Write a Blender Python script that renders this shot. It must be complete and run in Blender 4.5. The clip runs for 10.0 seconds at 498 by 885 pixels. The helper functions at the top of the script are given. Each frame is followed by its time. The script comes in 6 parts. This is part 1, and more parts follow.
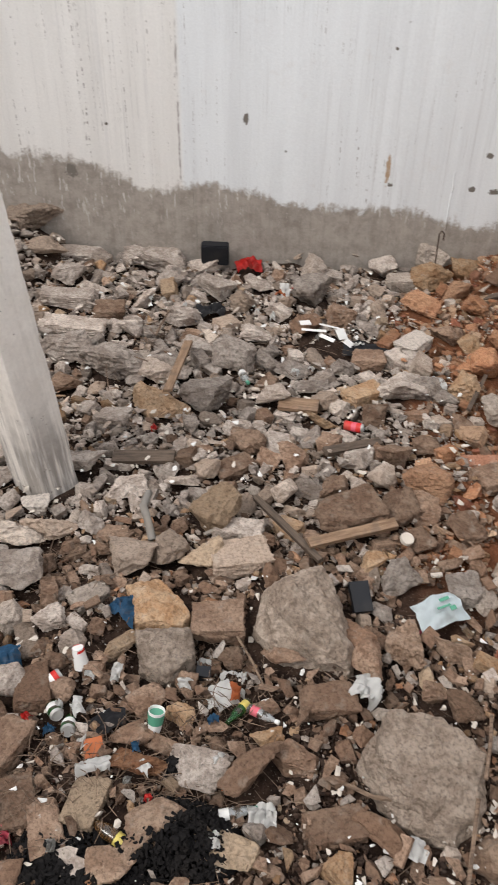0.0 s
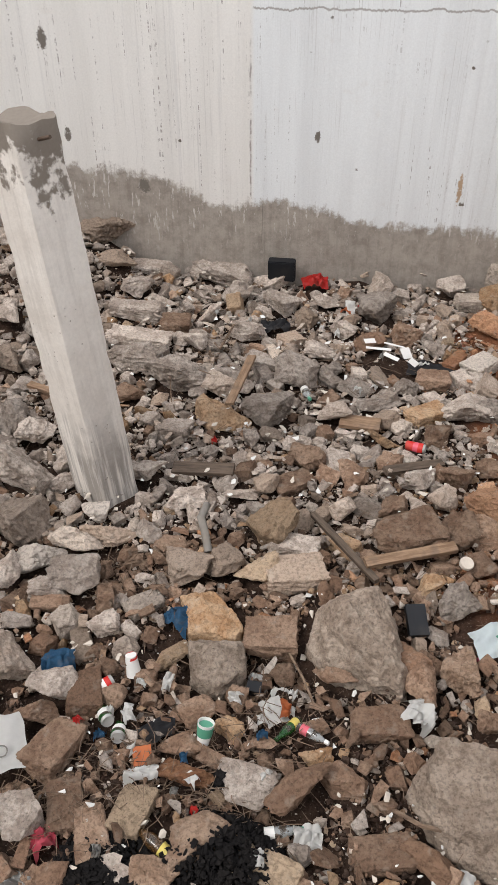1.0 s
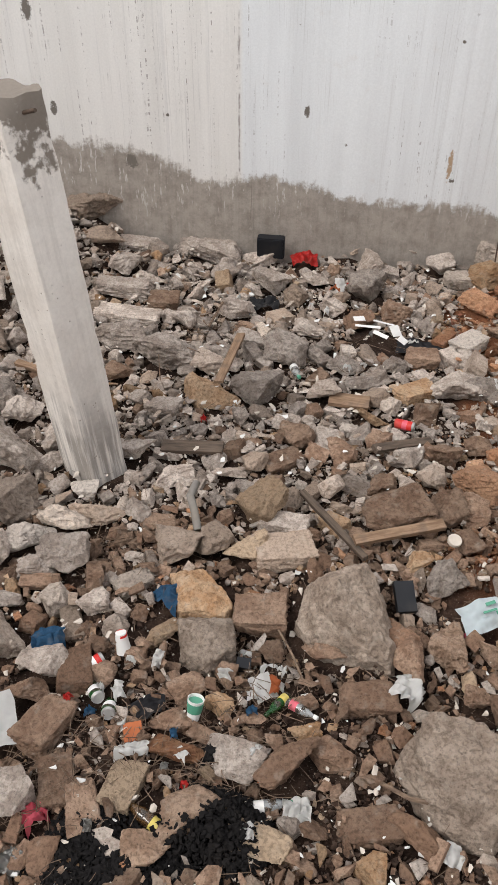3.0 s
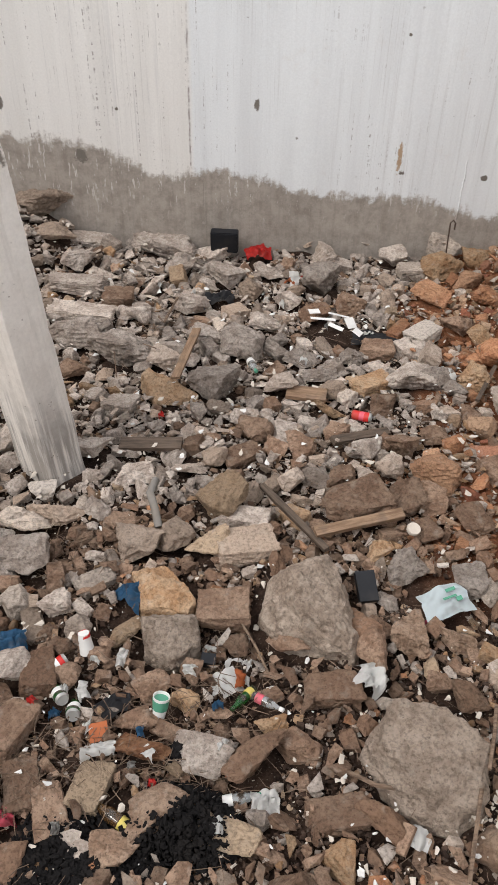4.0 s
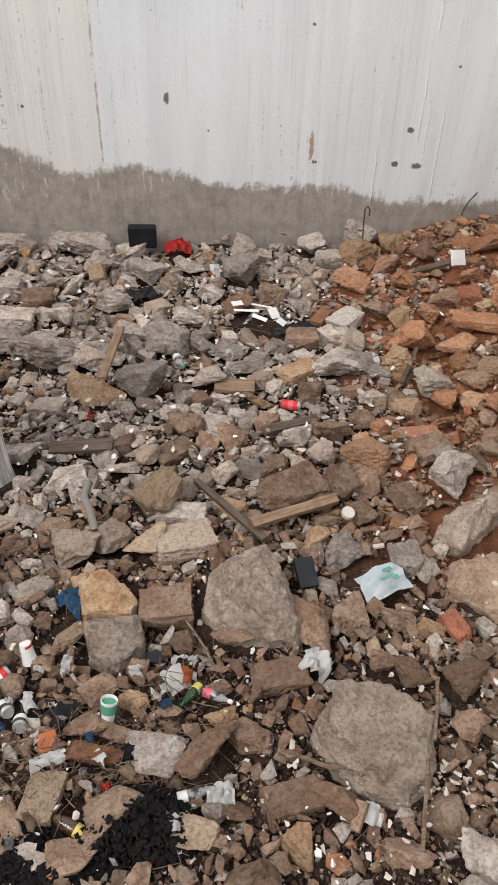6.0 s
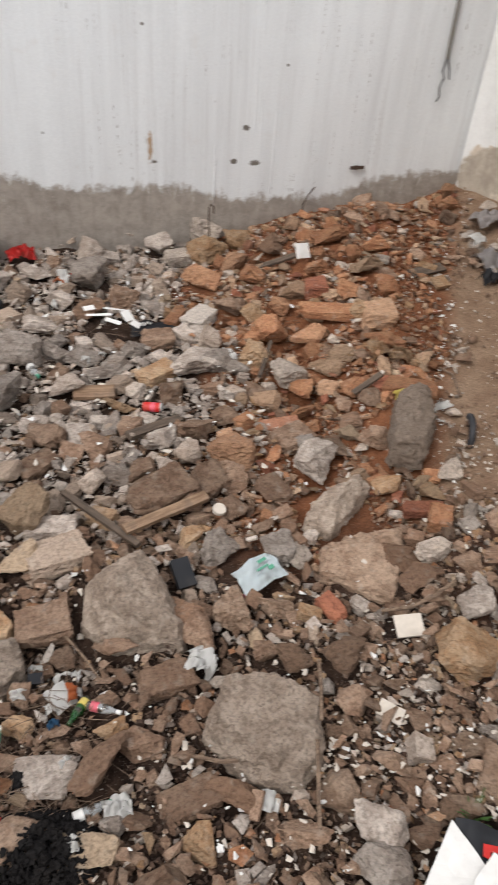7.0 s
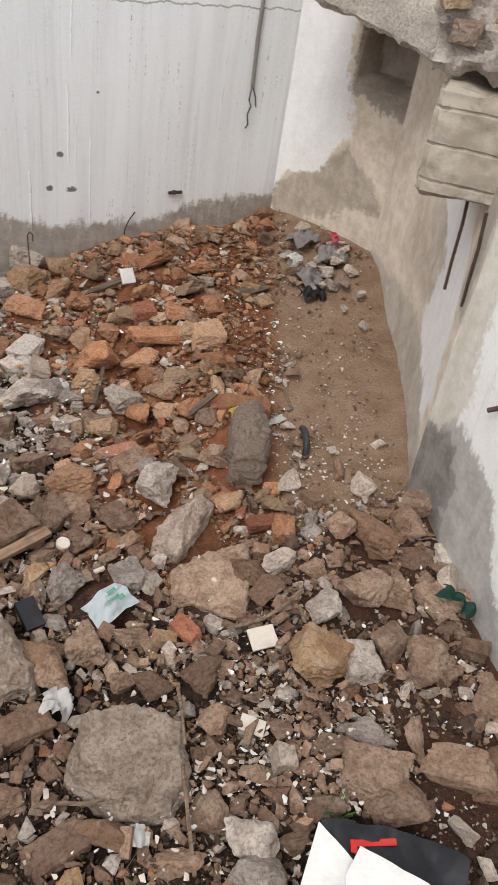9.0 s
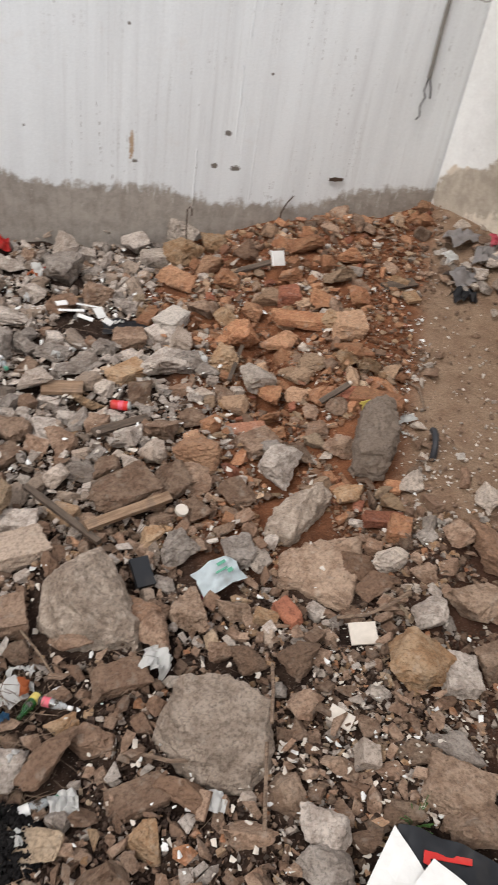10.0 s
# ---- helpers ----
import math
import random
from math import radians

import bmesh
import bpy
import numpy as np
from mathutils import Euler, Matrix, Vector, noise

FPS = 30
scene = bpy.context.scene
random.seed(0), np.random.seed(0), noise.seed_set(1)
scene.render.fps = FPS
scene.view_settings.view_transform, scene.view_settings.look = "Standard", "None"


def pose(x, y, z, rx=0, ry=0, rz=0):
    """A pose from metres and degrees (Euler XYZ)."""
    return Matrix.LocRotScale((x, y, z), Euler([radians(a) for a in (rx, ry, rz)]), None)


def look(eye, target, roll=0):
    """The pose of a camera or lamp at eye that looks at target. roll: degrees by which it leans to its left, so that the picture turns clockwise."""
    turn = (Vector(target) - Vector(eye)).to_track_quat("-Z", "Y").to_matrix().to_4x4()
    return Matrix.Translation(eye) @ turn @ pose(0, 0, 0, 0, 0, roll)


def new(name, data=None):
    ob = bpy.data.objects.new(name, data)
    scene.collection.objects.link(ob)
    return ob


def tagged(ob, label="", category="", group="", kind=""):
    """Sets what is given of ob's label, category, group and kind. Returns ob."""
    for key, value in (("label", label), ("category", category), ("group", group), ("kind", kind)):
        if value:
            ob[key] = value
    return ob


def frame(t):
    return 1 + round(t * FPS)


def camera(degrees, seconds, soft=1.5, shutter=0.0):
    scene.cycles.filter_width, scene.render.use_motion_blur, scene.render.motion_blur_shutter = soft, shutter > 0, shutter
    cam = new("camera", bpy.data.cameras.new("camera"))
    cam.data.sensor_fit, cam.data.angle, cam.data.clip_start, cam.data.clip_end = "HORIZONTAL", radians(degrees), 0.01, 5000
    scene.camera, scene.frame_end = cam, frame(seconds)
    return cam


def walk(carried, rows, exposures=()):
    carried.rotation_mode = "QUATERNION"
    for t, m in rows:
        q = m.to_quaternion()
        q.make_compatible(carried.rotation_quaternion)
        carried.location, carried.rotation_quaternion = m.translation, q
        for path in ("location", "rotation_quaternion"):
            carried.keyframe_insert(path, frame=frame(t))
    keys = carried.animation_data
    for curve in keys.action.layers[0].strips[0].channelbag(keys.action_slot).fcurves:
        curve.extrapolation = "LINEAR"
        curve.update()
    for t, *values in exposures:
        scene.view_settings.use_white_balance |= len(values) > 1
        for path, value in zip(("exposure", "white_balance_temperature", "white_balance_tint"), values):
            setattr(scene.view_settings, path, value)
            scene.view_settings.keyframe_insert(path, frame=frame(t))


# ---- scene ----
EYE = 3.1
cam = camera(35.5, 10.0, soft=1.4, shutter=0.35)
# seconds, eye offset in metres, camera turn in degrees
ROWS = [
    (0.0, 0.000, 0.000, 0.000, 50.60, -0.84, 0.69),
    (0.2, -0.000, -0.001, -0.003, 51.13, -0.60, 2.61),
    (0.5, -0.001, -0.003, -0.008, 51.73, -0.20, 4.42),
    (1.0, -0.003, -0.004, -0.007, 51.78, 0.17, 5.48),
    (1.5, -0.000, -0.003, -0.010, 51.52, 0.22, 5.76),
    (2.0, -0.002, -0.002, -0.007, 51.00, 0.04, 5.81),
    (2.2, -0.002, -0.002, -0.008, 50.77, -0.05, 5.76),
    (3.3, -0.002, -0.001, -0.012, 50.06, -0.29, 4.19),
    (3.5, -0.002, -0.001, -0.013, 49.98, -0.36, 3.66),
    (4.0, -0.000, 0.002, -0.010, 49.80, -0.98, 1.51),
    (4.5, -0.000, -0.000, -0.007, 49.70, -0.89, 0.27),
    (5.0, 0.004, 0.001, -0.003, 49.55, -0.94, -1.08),
    (5.2, 0.004, 0.001, -0.001, 49.50, -1.04, -1.70),
    (6.3, 0.006, 0.001, 0.010, 49.25, -1.58, -6.75),
    (6.5, 0.006, 0.001, 0.012, 49.28, -1.82, -8.52),
    (6.8, 0.007, 0.002, 0.024, 49.37, -2.39, -11.93),
    (7.0, 0.007, 0.002, 0.032, 49.54, -3.78, -15.58),
    (7.5, 0.012, -0.004, 0.053, 50.13, -4.60, -22.24),
    (8.0, 0.012, -0.005, 0.061, 51.33, -6.15, -28.21),
    (8.5, 0.016, -0.001, 0.048, 52.21, -6.98, -30.06),
    (9.0, 0.013, -0.005, 0.051, 52.26, -7.40, -27.69),
    (9.5, 0.012, -0.010, 0.048, 51.39, -7.88, -22.48),
    (10.0, 0.014, -0.027, 0.049, 49.87, -7.44, -15.51),
]
EXPOSURES = [(0.0, 0.30), (10.0, 0.30)]
walk(cam, [(t, pose(x, y, EYE + z, rx, ry, rz)) for t, x, y, z, rx, ry, rz in ROWS], EXPOSURES)

# ---- light: a bright overcast sky ----
world = bpy.data.worlds.new("overcast_sky")
scene.world = world
world.use_nodes = True
wn, wl = world.node_tree.nodes, world.node_tree.links
wn.clear()
SUN_EL, SUN_AZ = 52.0, 238.0
sky = wn.new("ShaderNodeTexSky")
sky.sky_type, sky.sun_disc = "NISHITA", False
sky.sun_elevation, sky.sun_rotation = radians(SUN_EL), radians(SUN_AZ)
sky.dust_density, sky.air_density = 4.0, 1.0
haze = wn.new("ShaderNodeMixRGB")          # cloud cover evens out the blue
haze.inputs[0].default_value = 0.75
haze.inputs[2].default_value = (8.1, 8.05, 8.25, 1)
back = wn.new("ShaderNodeBackground")
back.inputs[1].default_value = 0.143
wout = wn.new("ShaderNodeOutputWorld")
wl.new(sky.outputs[0], haze.inputs[1])
wl.new(haze.outputs[0], back.inputs[0])
wl.new(back.outputs[0], wout.inputs[0])
sun_data = bpy.data.lights.new("sun", "SUN")
sun_data.energy, sun_data.angle, sun_data.color = 1.4, radians(25), (1.0, 0.98, 0.95)
sun = new("sun", sun_data)
a, e = radians(SUN_AZ), radians(SUN_EL)
sun.matrix_world = look((0, 0, 0), (-math.sin(a) * math.cos(e), -math.cos(a) * math.cos(e), -math.sin(e)))
sun.location = (0, -3, 12)


# ---- materials ----
class Mat:
    """A small builder of node materials."""

    def __init__(self, name, rough=0.9, metal=0.0, spec=0.3):
        self.m = bpy.data.materials.new(name)
        self.m.use_nodes = True
        self.t = self.m.node_tree
        self.b = self.t.nodes["Principled BSDF"]
        self.b.inputs["Roughness"].default_value = rough
        self.b.inputs["Metallic"].default_value = metal
        self.b.inputs["Specular IOR Level"].default_value = spec
        co = self.t.nodes.new("ShaderNodeTexCoord")
        self.obj = co.outputs["Object"]

    def node(self, kind, **sockets):
        n = self.t.nodes.new(kind)
        for k, v in sockets.items():
            self.set(n.inputs[k.replace("_", " ")], v)
        return n

    def set(self, socket, v):
        if isinstance(v, bpy.types.NodeSocket):
            self.t.links.new(v, socket)
        elif isinstance(v, (tuple, list)) and len(v) == 3 and socket.type == "RGBA":
            socket.default_value = (*v, 1)
        else:
            socket.default_value = v

    def scaled(self, s, at=None):
        n = self.node("ShaderNodeMapping")
        self.set(n.inputs["Vector"], at or self.obj)
        n.inputs["Scale"].default_value = s if isinstance(s, tuple) else (s, s, s)
        return n.outputs[0]

    def noise(self, scale, detail=4.0, rough=0.6, at=None):
        n = self.node("ShaderNodeTexNoise", Scale=scale, Detail=detail, Roughness=rough)
        self.set(n.inputs["Vector"], at or self.obj)
        return n.outputs["Fac"]

    def voronoi(self, scale, at=None, feature="F1"):
        n = self.node("ShaderNodeTexVoronoi", Scale=scale)
        n.feature = feature
        self.set(n.inputs["Vector"], at or self.obj)
        return n.outputs["Distance"]

    def ramp(self, v, lo, hi, smooth=True):
        n = self.node("ShaderNodeMapRange")
        n.interpolation_type = "SMOOTHSTEP" if smooth else "LINEAR"
        self.set(n.inputs["Value"], v)
        n.inputs["From Min"].default_value, n.inputs["From Max"].default_value = lo, hi
        return n.outputs[0]

    def math(self, op, a, b=0.0):
        n = self.node("ShaderNodeMath")
        n.operation = op
        self.set(n.inputs[0], a)
        self.set(n.inputs[1], b)
        return n.outputs[0]

    def mix(self, f, a, b, mode="MIX"):
        n = self.node("ShaderNodeMixRGB")
        n.blend_type = mode
        self.set(n.inputs[0], f)
        self.set(n.inputs[1], a)
        self.set(n.inputs[2], b)
        return n.outputs[0]

    def xyz(self):
        n = self.node("ShaderNodeSeparateXYZ")
        self.t.links.new(self.obj, n.inputs[0])
        return n.outputs

    def hue(self, c, value, sat=1.0):
        n = self.node("ShaderNodeHueSaturation")
        self.set(n.inputs["Saturation"], sat)
        self.set(n.inputs["Value"], value)
        self.set(n.inputs["Color"], c)
        return n.outputs[0]

    def done(self, colour, bump=None, dist=0.01, strength=0.6, rough=None):
        self.set(self.b.inputs["Base Color"], colour)
        if rough is not None:
            self.set(self.b.inputs["Roughness"], rough)
        if bump is not None:
            n = self.node("ShaderNodeBump", Strength=strength, Distance=dist, Height=bump)
            self.t.links.new(n.outputs[0], self.b.inputs["Normal"])
        return self.m


def stone_material(name, base, second, third, single):
    """Rough stone: two tones in patches, dust, dark pits. single: one object a stone; else varied by island."""
    m = Mat(name, rough=0.92, spec=0.2)
    if single:
        rnd = m.node("ShaderNodeObjectInfo").outputs["Random"]
    else:
        rnd = m.node("ShaderNodeNewGeometry").outputs["Random Per Island"]
    off = m.node("ShaderNodeVectorMath")
    off.operation = "ADD"
    m.t.links.new(m.obj, off.inputs[0])
    comb = m.node("ShaderNodeCombineXYZ", X=m.math("MULTIPLY", rnd, 37.0), Y=m.math("MULTIPLY", rnd, 71.0))
    m.t.links.new(comb.outputs[0], off.inputs[1])
    at = off.outputs[0]
    patch = m.ramp(m.noise(9.0, 6, 0.72, at), 0.40, 0.60)
    col = m.mix(patch, base, second)
    col = m.mix(m.ramp(m.math("FRACT", m.math("MULTIPLY", rnd, 7.31)), 0.55, 1.0), col, third)
    fine = m.noise(60.0, 5, 0.7, at)
    col = m.mix(m.ramp(fine, 0.36, 0.56), m.hue(col, 0.66), col)
    pits = m.ramp(m.voronoi(55.0, at), 0.10, 0.22)
    col = m.mix(m.math("MULTIPLY", m.math("SUBTRACT", 1.0, pits), 0.45), col, m.hue(col, 0.35))
    blotch = m.ramp(m.noise(27.0, 5, 0.8, at), 0.54, 0.66)
    col = m.mix(m.math("MULTIPLY", blotch, 0.4), col, m.hue(col, 0.55))
    dust = m.ramp(m.noise(16.0, 3, 0.6, at), 0.55, 0.75)
    col = m.mix(m.math("MULTIPLY", dust, 0.35), col, (0.42, 0.37, 0.31))
    col = m.hue(col, m.math("ADD", 0.60, m.math("MULTIPLY", m.math("FRACT", m.math("MULTIPLY", rnd, 13.7)), 0.74)))
    height = m.math("ADD", m.math("MULTIPLY", m.noise(18.0, 7, 0.75, at), 1.0), m.math("MULTIPLY", fine, 0.45))
    height = m.math("ADD", height, m.math("MULTIPLY", pits, 0.25))
    return m.done(col, height, 0.035, 0.8)


TONES = {
    "grey": ((0.372, 0.304, 0.256), (0.570, 0.492, 0.428), (0.400, 0.305, 0.234)),
    "brown": ((0.222, 0.138, 0.093), (0.350, 0.240, 0.170), (0.258, 0.158, 0.105)),
    "dusty": ((0.262, 0.172, 0.118), (0.395, 0.282, 0.204), (0.252, 0.152, 0.099)),
    "concrete": ((0.265, 0.205, 0.160), (0.395, 0.320, 0.258), (0.280, 0.215, 0.168)),
    "tan": ((0.43, 0.295, 0.185), (0.35, 0.205, 0.110), (0.48, 0.36, 0.25)),
    "orange": ((0.43, 0.226, 0.124), (0.36, 0.166, 0.088), (0.52, 0.36, 0.24)),
    "pale": ((0.56, 0.47, 0.39), (0.42, 0.35, 0.295), (0.62, 0.55, 0.485)),
    "brick": ((0.36, 0.145, 0.085), (0.27, 0.105, 0.065), (0.40, 0.20, 0.125)),
    "clod": ((0.062, 0.040, 0.030), (0.115, 0.074, 0.054), (0.080, 0.046, 0.032)),
    "red_clod": ((0.270, 0.112, 0.056), (0.350, 0.165, 0.090), (0.215, 0.082, 0.042)),
}
STONE_ONE = {k: stone_material("stone_" + k, *v, True) for k, v in TONES.items()}
STONE_MANY = {k: stone_material("rubble_" + k, *v, False) for k, v in TONES.items()}


def soil_material():
    m = Mat("soil", rough=0.97, spec=0.1)
    x, y, z = m.xyz()
    wob = m.math("MULTIPLY", m.math("SUBTRACT", m.noise(1.6, 4), 0.5), 1.6)
    dark = m.mix(m.ramp(m.noise(9, 5, 0.7), 0.35, 0.65), (0.022, 0.014, 0.011), (0.075, 0.047, 0.034))
    red = m.mix(m.ramp(m.noise(8, 5, 0.7), 0.35, 0.65), (0.195, 0.074, 0.035), (0.300, 0.128, 0.064))
    tan = m.mix(m.ramp(m.noise(5, 5, 0.7), 0.35, 0.65), (0.278, 0.178, 0.118), (0.372, 0.260, 0.178))
    # the heap of red earth, then the trodden strip along the wall
    heap = m.ramp(m.math("ADD", m.math("SUBTRACT", x, m.math("ADD", 0.40, m.math("MULTIPLY", y, 0.1))), wob), 0.0, 0.6)
    back = m.ramp(y, 2.2, 3.0)
    col = m.mix(m.math("MULTIPLY", heap, back), dark, red)
    strip = m.ramp(m.math("ADD", m.math("SUBTRACT", x, m.math("ADD", 0.55, m.math("MULTIPLY", y, 0.52))), m.math("MULTIPLY", wob, 0.18)), 0.0, 0.3)
    col = m.mix(m.math("MULTIPLY", strip, m.ramp(y, 2.2, 2.7)), col, tan)
    near = m.ramp(m.math("ADD", x, m.math("MULTIPLY", wob, 0.5)), 1.5, 2.3)
    col = m.mix(m.math("MULTIPLY", near, m.ramp(y, 2.6, 2.2)), col, m.mix(m.noise(6, 4), (0.075, 0.036, 0.024), (0.135, 0.072, 0.048)))
    fine = m.noise(90, 5, 0.75)
    col = m.mix(m.ramp(fine, 0.35, 0.65), m.hue(col, 0.6), col)
    grit = m.ramp(m.voronoi(70), 0.13, 0.2)
    col = m.mix(m.math("MULTIPLY", m.math("SUBTRACT", 1.0, grit), 0.4), col, (0.33, 0.28, 0.22))
    return m.done(col, m.math("ADD", m.noise(30, 6, 0.7), m.math("MULTIPLY", fine, 0.5)), 0.03, 0.7)


SOIL = soil_material()


def painted_wall_material(name, bands, warm_below, bare_a=(0.255, 0.222, 0.192), bare_b=(0.395, 0.350, 0.305), marks=(), crack=None):
    """Whitewash over grey render: runs, drips, pin holes; the bare damp band below a ragged line.
    bands: (where, height) along the wall, interpolated; warm_below: the wall is creamier on this side."""
    m = Mat(name, rough=0.85, spec=0.25)
    x, y, z = m.xyz()
    edge = m.node("ShaderNodeFloatCurve")
    lo, hi = bands[0][0], bands[-1][0]
    curve = edge.mapping.curves[0]
    for i, (u, h) in enumerate(bands):
        p = ((u - lo) / (hi - lo), h / 2.0)
        if i in (0, len(bands) - 1):
            curve.points[0 if i == 0 else -1].location = p
        else:
            curve.points.new(*p)
    edge.mapping.update()
    m.set(edge.inputs["Value"], m.ramp(x, lo, hi, False))
    level = m.math("MULTIPLY", edge.outputs[0], 2.0)
    streak = m.noise(1.0, 4, 0.65, m.scaled((26, 26, 0.5)))
    broad = m.noise(1.0, 3, 0.6, m.scaled((5, 5, 0.35)))
    blot = m.noise(3.2, 5, 0.65)
    ragged = m.math("ADD", m.math("MULTIPLY", m.math("SUBTRACT", streak, 0.5), 0.13), m.math("MULTIPLY", m.math("SUBTRACT", m.noise(6.5, 6, 0.75), 0.5), 0.34))
    bare = m.ramp(m.math("SUBTRACT", m.math("ADD", level, ragged), z), -0.03, 0.05)
    white = m.mix(m.ramp(broad, 0.35, 0.7), (0.765, 0.785, 0.79), (0.69, 0.705, 0.71))
    cream = m.mix(m.ramp(broad, 0.35, 0.7), (0.765, 0.745, 0.71), (0.70, 0.68, 0.645))
    paint = m.mix(m.ramp(x, warm_below + 0.03, warm_below - 0.02), white, cream)
    paint = m.mix(m.math("MULTIPLY", m.ramp(streak, 0.54, 0.74), 0.32), paint, (0.50, 0.49, 0.48))
    paint = m.mix(m.math("MULTIPLY", m.ramp(blot, 0.6, 0.75), 0.25), paint, (0.62, 0.57, 0.52))
    thin = m.noise(1.0, 3, 0.6, m.scaled((60, 60, 0.8)))
    gaps = m.ramp(m.noise(1.0, 4, 0.7, m.scaled((14, 14, 30))), 0.5, 0.58)
    drips = m.math("MULTIPLY", m.math("MULTIPLY", m.ramp(thin, 0.60, 0.66), gaps), m.math("MAXIMUM", m.ramp(m.noise(0.9, 2), 0.40, 0.55), m.ramp(m.math("ABSOLUTE", m.math("ADD", x, 0.75)), 0.9, 0.5)))
    paint = m.mix(m.math("MULTIPLY", drips, 0.75), paint, (0.24, 0.21, 0.19))
    if crack:
        wander = m.math("MULTIPLY", m.math("SUBTRACT", m.noise(1.0, 6, 0.75, m.scaled((5, 5, 1))), 0.5), 0.10)
        line = m.math("ABSOLUTE", m.math("ADD", m.math("SUBTRACT", z, crack[1]), wander))
        fade = m.math("MULTIPLY", m.ramp(line, 0.010, 0.003), m.ramp(x, crack[0], crack[0] + 0.02))
        paint = m.mix(m.math("MULTIPLY", fade, 0.75), paint, (0.26, 0.235, 0.21))
        joint = m.math("ABSOLUTE", m.math("ADD", m.math("SUBTRACT", x, crack[0] - 0.01), m.math("MULTIPLY", m.math("SUBTRACT", m.noise(9, 3), 0.5), 0.02)))
        fade = m.math("MULTIPLY", m.ramp(joint, 0.010, 0.003), m.ramp(m.noise(1, 4, 0.7, m.scaled((1, 1, 5))), 0.42, 0.6))
        paint = m.mix(m.math("MULTIPLY", fade, 0.8), paint, (0.25, 0.22, 0.20))
    hair = m.noise(1.0, 2, 0.5, m.scaled((95, 95, 0.55)))
    paint = m.mix(m.math("MULTIPLY", m.ramp(hair, 0.62, 0.68), m.math("MULTIPLY", m.ramp(m.noise(1.3, 2), 0.42, 0.62), 0.30)), paint, (0.42, 0.40, 0.38))
    ptn = m.node("ShaderNodeTexVoronoi", Scale=5.0)
    m.set(ptn.inputs["Vector"], m.obj)
    holes = m.math("MULTIPLY", m.ramp(m.math("ADD", ptn.outputs["Distance"], m.math("MULTIPLY", m.noise(33, 5, 0.75), 0.16)), 0.155, 0.125), m.ramp(m.noise(1.7, 3), 0.52, 0.56))
    paint = m.mix(holes, paint, (0.16, 0.14, 0.12))
    grey = m.mix(m.ramp(m.math("ADD", m.math("MULTIPLY", m.noise(9, 8, 0.78), 0.7), m.math("MULTIPLY", streak, 0.3)), 0.36, 0.62), bare_a, bare_b)
    grey = m.mix(m.math("MULTIPLY", m.ramp(streak, 0.5, 0.75), 0.4), grey, (0.20, 0.18, 0.16))
    spatter = m.math("MULTIPLY", m.ramp(m.noise(1, 3, 0.7, m.scaled((38, 38, 7))), 0.60, 0.66), m.ramp(z, 0.1, 0.7))
    grey = m.mix(m.math("MULTIPLY", spatter, 0.8), grey, (0.62, 0.59, 0.55))
    col = m.mix(bare, paint, grey)
    for u, h, su, sh, tone in marks:            # scars, rust and holes that the wall carries
        du = m.math("DIVIDE", m.math("SUBTRACT", x, u), su)
        dh = m.math("DIVIDE", m.math("SUBTRACT", z, h), sh)
        wide = su > 0.08
        blur = m.noise(1.0, 5, 0.7, m.scaled((9, 9, 2.5))) if wide else m.noise(24, 6, 0.8)
        far = m.math("ADD", m.math("ADD", m.math("MULTIPLY", du, du), m.math("MULTIPLY", dh, dh)), m.math("MULTIPLY", m.math("SUBTRACT", blur, 0.5), 4.5 if wide else 5.0))
        col = m.mix(m.ramp(far, 1.5, -0.2) if wide else m.ramp(far, 1.1, 0.5), col, tone)
    fine = m.noise(70, 4, 0.7)
    col = m.mix(0.25, col, m.hue(col, m.math("ADD", 0.5, fine)))
    h = m.math("ADD", m.math("MULTIPLY", m.noise(14, 5, 0.7), 0.6), m.math("ADD", m.math("MULTIPLY", fine, 0.2), m.math("MULTIPLY", bare, -0.3)))
    h = m.math("SUBTRACT", h, m.math("MULTIPLY", holes, 1.0))
    return m.done(col, h, 0.012, 0.4)


def plain(name, colour, rough=0.7, metal=0.0, grain=30.0, vary=0.25, bump=0.3, spec=0.35, dirt=0.3):
    """A worn, slightly dirty single-coloured surface."""
    m = Mat(name, rough=rough, metal=metal, spec=spec)
    n = m.noise(grain, 4, 0.65)
    big = m.noise(grain * 0.2, 3)
    col = m.hue(colour, m.math("ADD", 1.0 - vary, m.math("MULTIPLY", n, 2 * vary)))
    col = m.mix(m.math("MULTIPLY", m.ramp(big, 0.5, 0.7), dirt), col, (0.20, 0.16, 0.12))
    return m.done(col, n, 0.004, bump)


def wood_material(name, a, b):
    m = Mat(name, rough=0.8, spec=0.25)
    g = m.noise(1.0, 5, 0.7, m.scaled((6, 60, 60)))
    col = m.mix(m.ramp(g, 0.35, 0.65), a, b)
    col = m.mix(m.math("MULTIPLY", m.ramp(m.noise(12, 3), 0.5, 0.7), 0.5), col, (0.12, 0.09, 0.07))
    return m.done(col, g, 0.004, 0.6)


